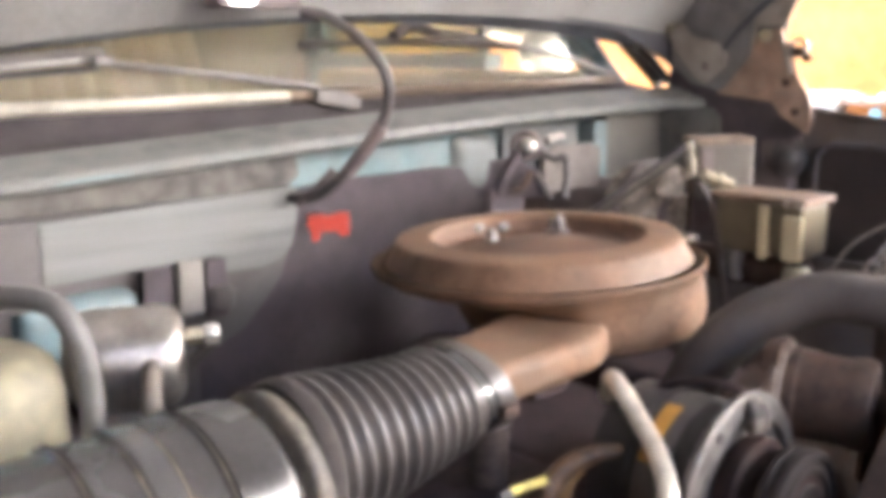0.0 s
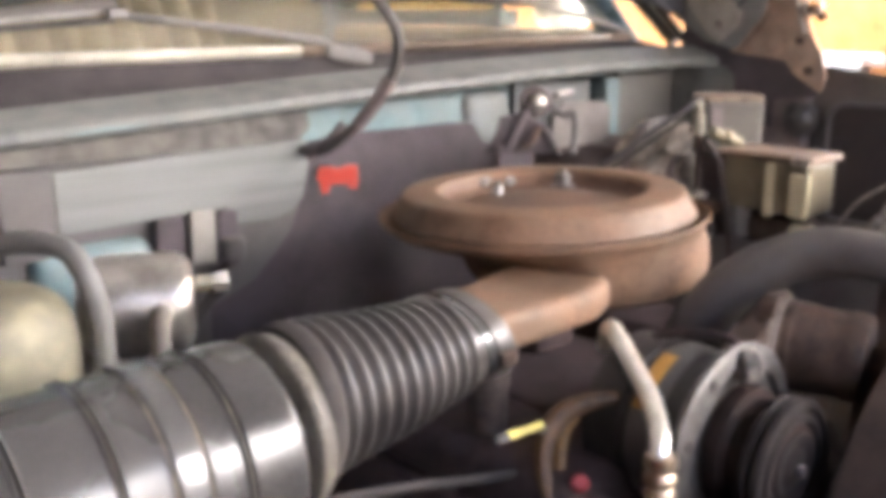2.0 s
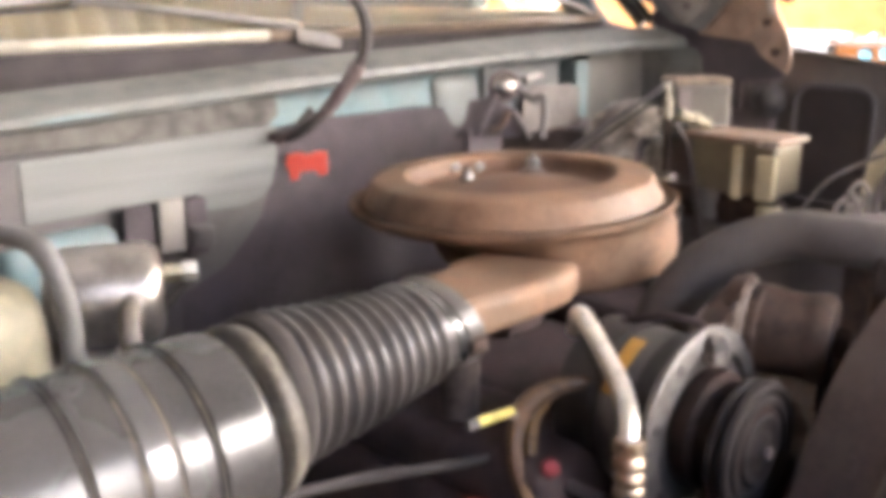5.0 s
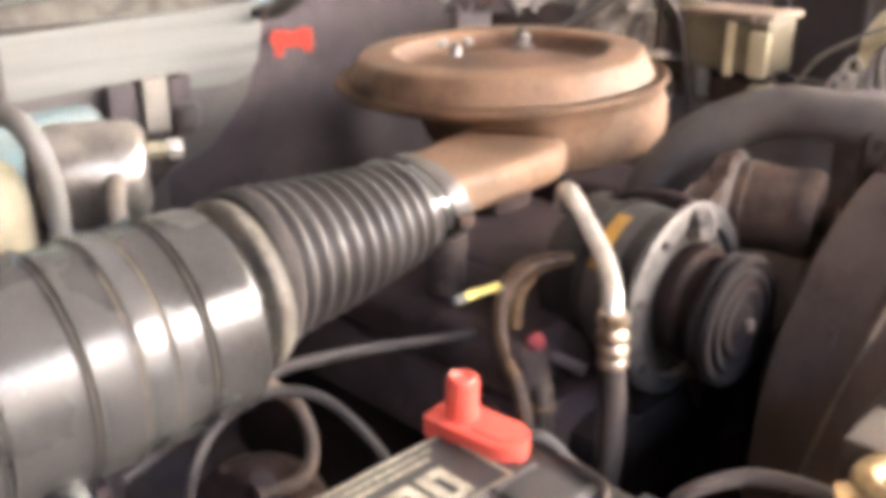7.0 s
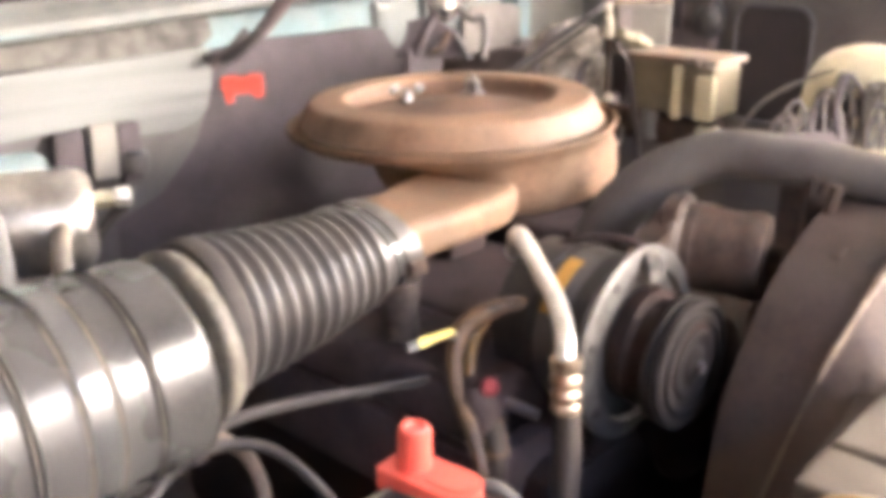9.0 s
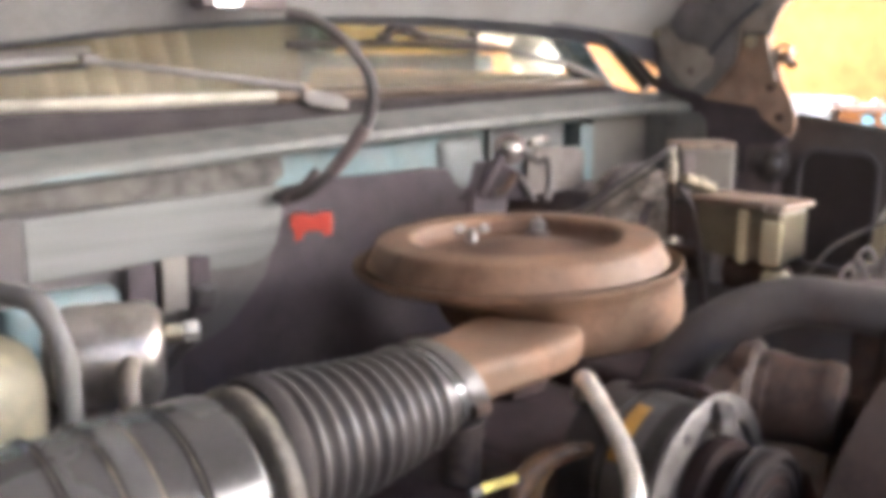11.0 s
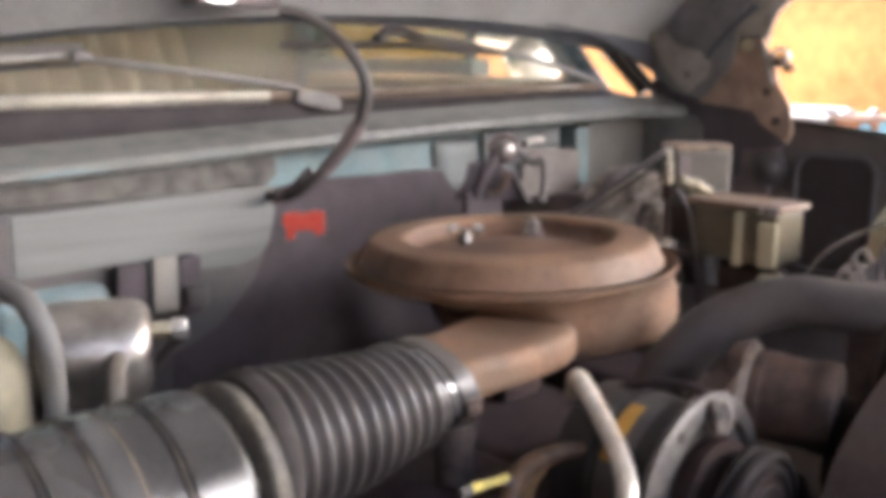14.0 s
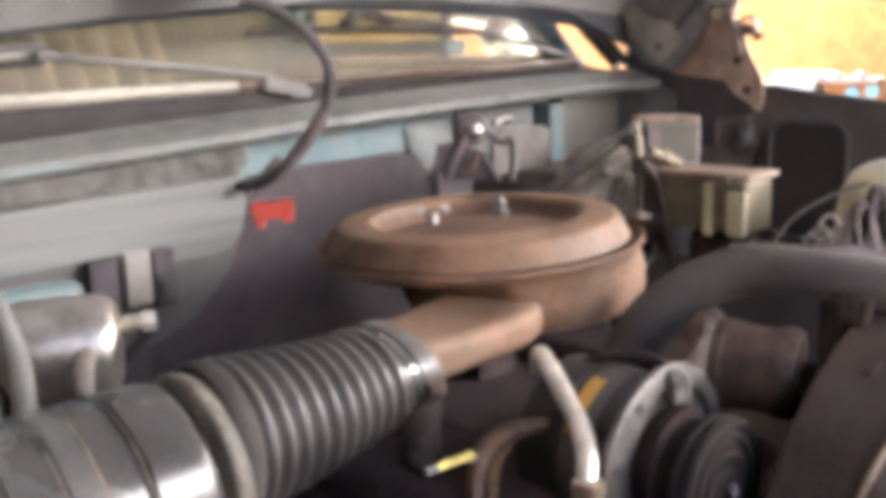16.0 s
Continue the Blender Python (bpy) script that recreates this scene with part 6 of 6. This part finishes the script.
for q in range(3):
    part("rivet", rod(vm @ Vector((0.040 * math.cos(q * 2.1), 0.040 * math.sin(q * 2.1), 0.024)), vm @ Vector((0.040 * math.cos(q * 2.1), 0.040 * math.sin(q * 2.1), 0.031)), 0.004, 10), RUST, valve_body)
part("valve_bracket", box(-0.52, -0.48, -0.20, -0.19, 0.55, 0.80, 0.003), GRIME, valve)
lampc = thing("side_lamp", (-0.645, -0.215, 0.86), "clear rounded plastic lamp lens beside the duct", "lamp")
lm = axis_matrix((-0.645, -0.215, 0.893), (0.25, -0.45, 0.85)) @ Matrix.Diagonal((0.75, 1.0, 1.0, 1))
part("lens", lathe([(0, 0.016), (0.010, 0.015), (0.018, 0.011), (0.022, 0.004), (0.022, 0.0), (0.020, 0.0), (0.020, 0.003), (0.016, 0.009), (0.009, 0.013), (0, 0.014)], 32, lm), CLEAR, lampc)
part("lens_rim", lathe([(0.0205, -0.003), (0.0240, -0.002), (0.0250, 0.001), (0.0240, 0.004), (0.0222, 0.004)], 32, lm, closed=True), GREY_PLASTIC, lampc, "pale rim of the lens")
part("bracket", rod((-0.645, -0.215, 0.80), (-0.645, -0.215, 0.893), 0.008, 10), ENGINE_DARK, lampc)

# ---- far yard, seen past the fender ----
sheet_wood = thing("plywood_sheet", (5.0, 0.7, 0), "tall orange plywood sheet standing in the yard", "plywood")
part("panel", box(5.0, 5.03, -0.9, 1.545, 0.0, 2.5, 0.004), BOARD, sheet_wood)
part("batten", box(5.03, 5.08, -0.85, 1.50, 1.5, 1.6, 0.004), BENCH, sheet_wood)
yb = thing("yard_bench", (5.2, 1.9, 0), "wooden yard bench with an orange drawer front", "bench")
part("top", box(4.98, 5.45, 1.56, 2.75, 0.795, 0.83, 0.006), BENCH, yb)
for x in (5.03, 5.38):
    for y in (1.60, 2.68):
        part("leg", box(x, x + 0.06, y, y + 0.06, 0, 0.795), BENCH, yb)
crate = thing("drawer_box", (5.15, 1.73, 0.83), "orange wooden drawer box with two blue round lids", "box")
part("front", box(4.985, 5.005, 1.56, 1.895, 0.832, 0.984, 0.003), BOARD, crate)
part("carcass", box(5.006, 5.34, 1.565, 1.89, 0.832, 0.983), BENCH, crate)
for y, z in ((1.717, 0.934), (1.600, 0.951)):
    part("lid", lathe([(0, 0.012), (0.034, 0.012), (0.040, 0.006), (0.040, 0), (0, 0)], 28, axis_matrix((4.985, y, z), (-1, 0, 0))), BLUE, crate, "blue round lid")
solid("plank", box(4.94, 5.36, 1.555, 1.93, 0.985, 1.020, 0.004), BENCH, "dark brown plank lying on the drawer box", "plank")
for x0, x1, y0, y1, z0, z1 in ((4.98, 5.25, 1.945, 2.27, 0.83, 1.005), (5.30, 5.44, 2.02, 2.40, 0.83, 1.045)):
    tub = thing("storage_tub", ((x0 + x1) / 2, (y0 + y1) / 2, z0), "white plastic tub with a rim on the yard bench", "tub", "tubs on the bench")
    part("body", box(x0 + 0.008, x1 - 0.008, y0 + 0.008, y1 - 0.008, z0, z1 - 0.02, 0.012), WHITE, tub)
    part("rim", box(x0, x1, y0, y1, z1 - 0.02, z1, 0.006), WHITE, tub)
for y, z, w, h in ((1.70, 1.02, 0.06, 0.035), (1.86, 1.02, 0.09, 0.028)):
    solid("jar_lid", lathe([(0, 0), (w / 2, 0), (w / 2, h - 0.006), (w / 2 - 0.006, h), (0, h)], 24, pose(5.05, y, z)), WHITE, "white round lid lying on the plank", "lid", "lids on the plank")
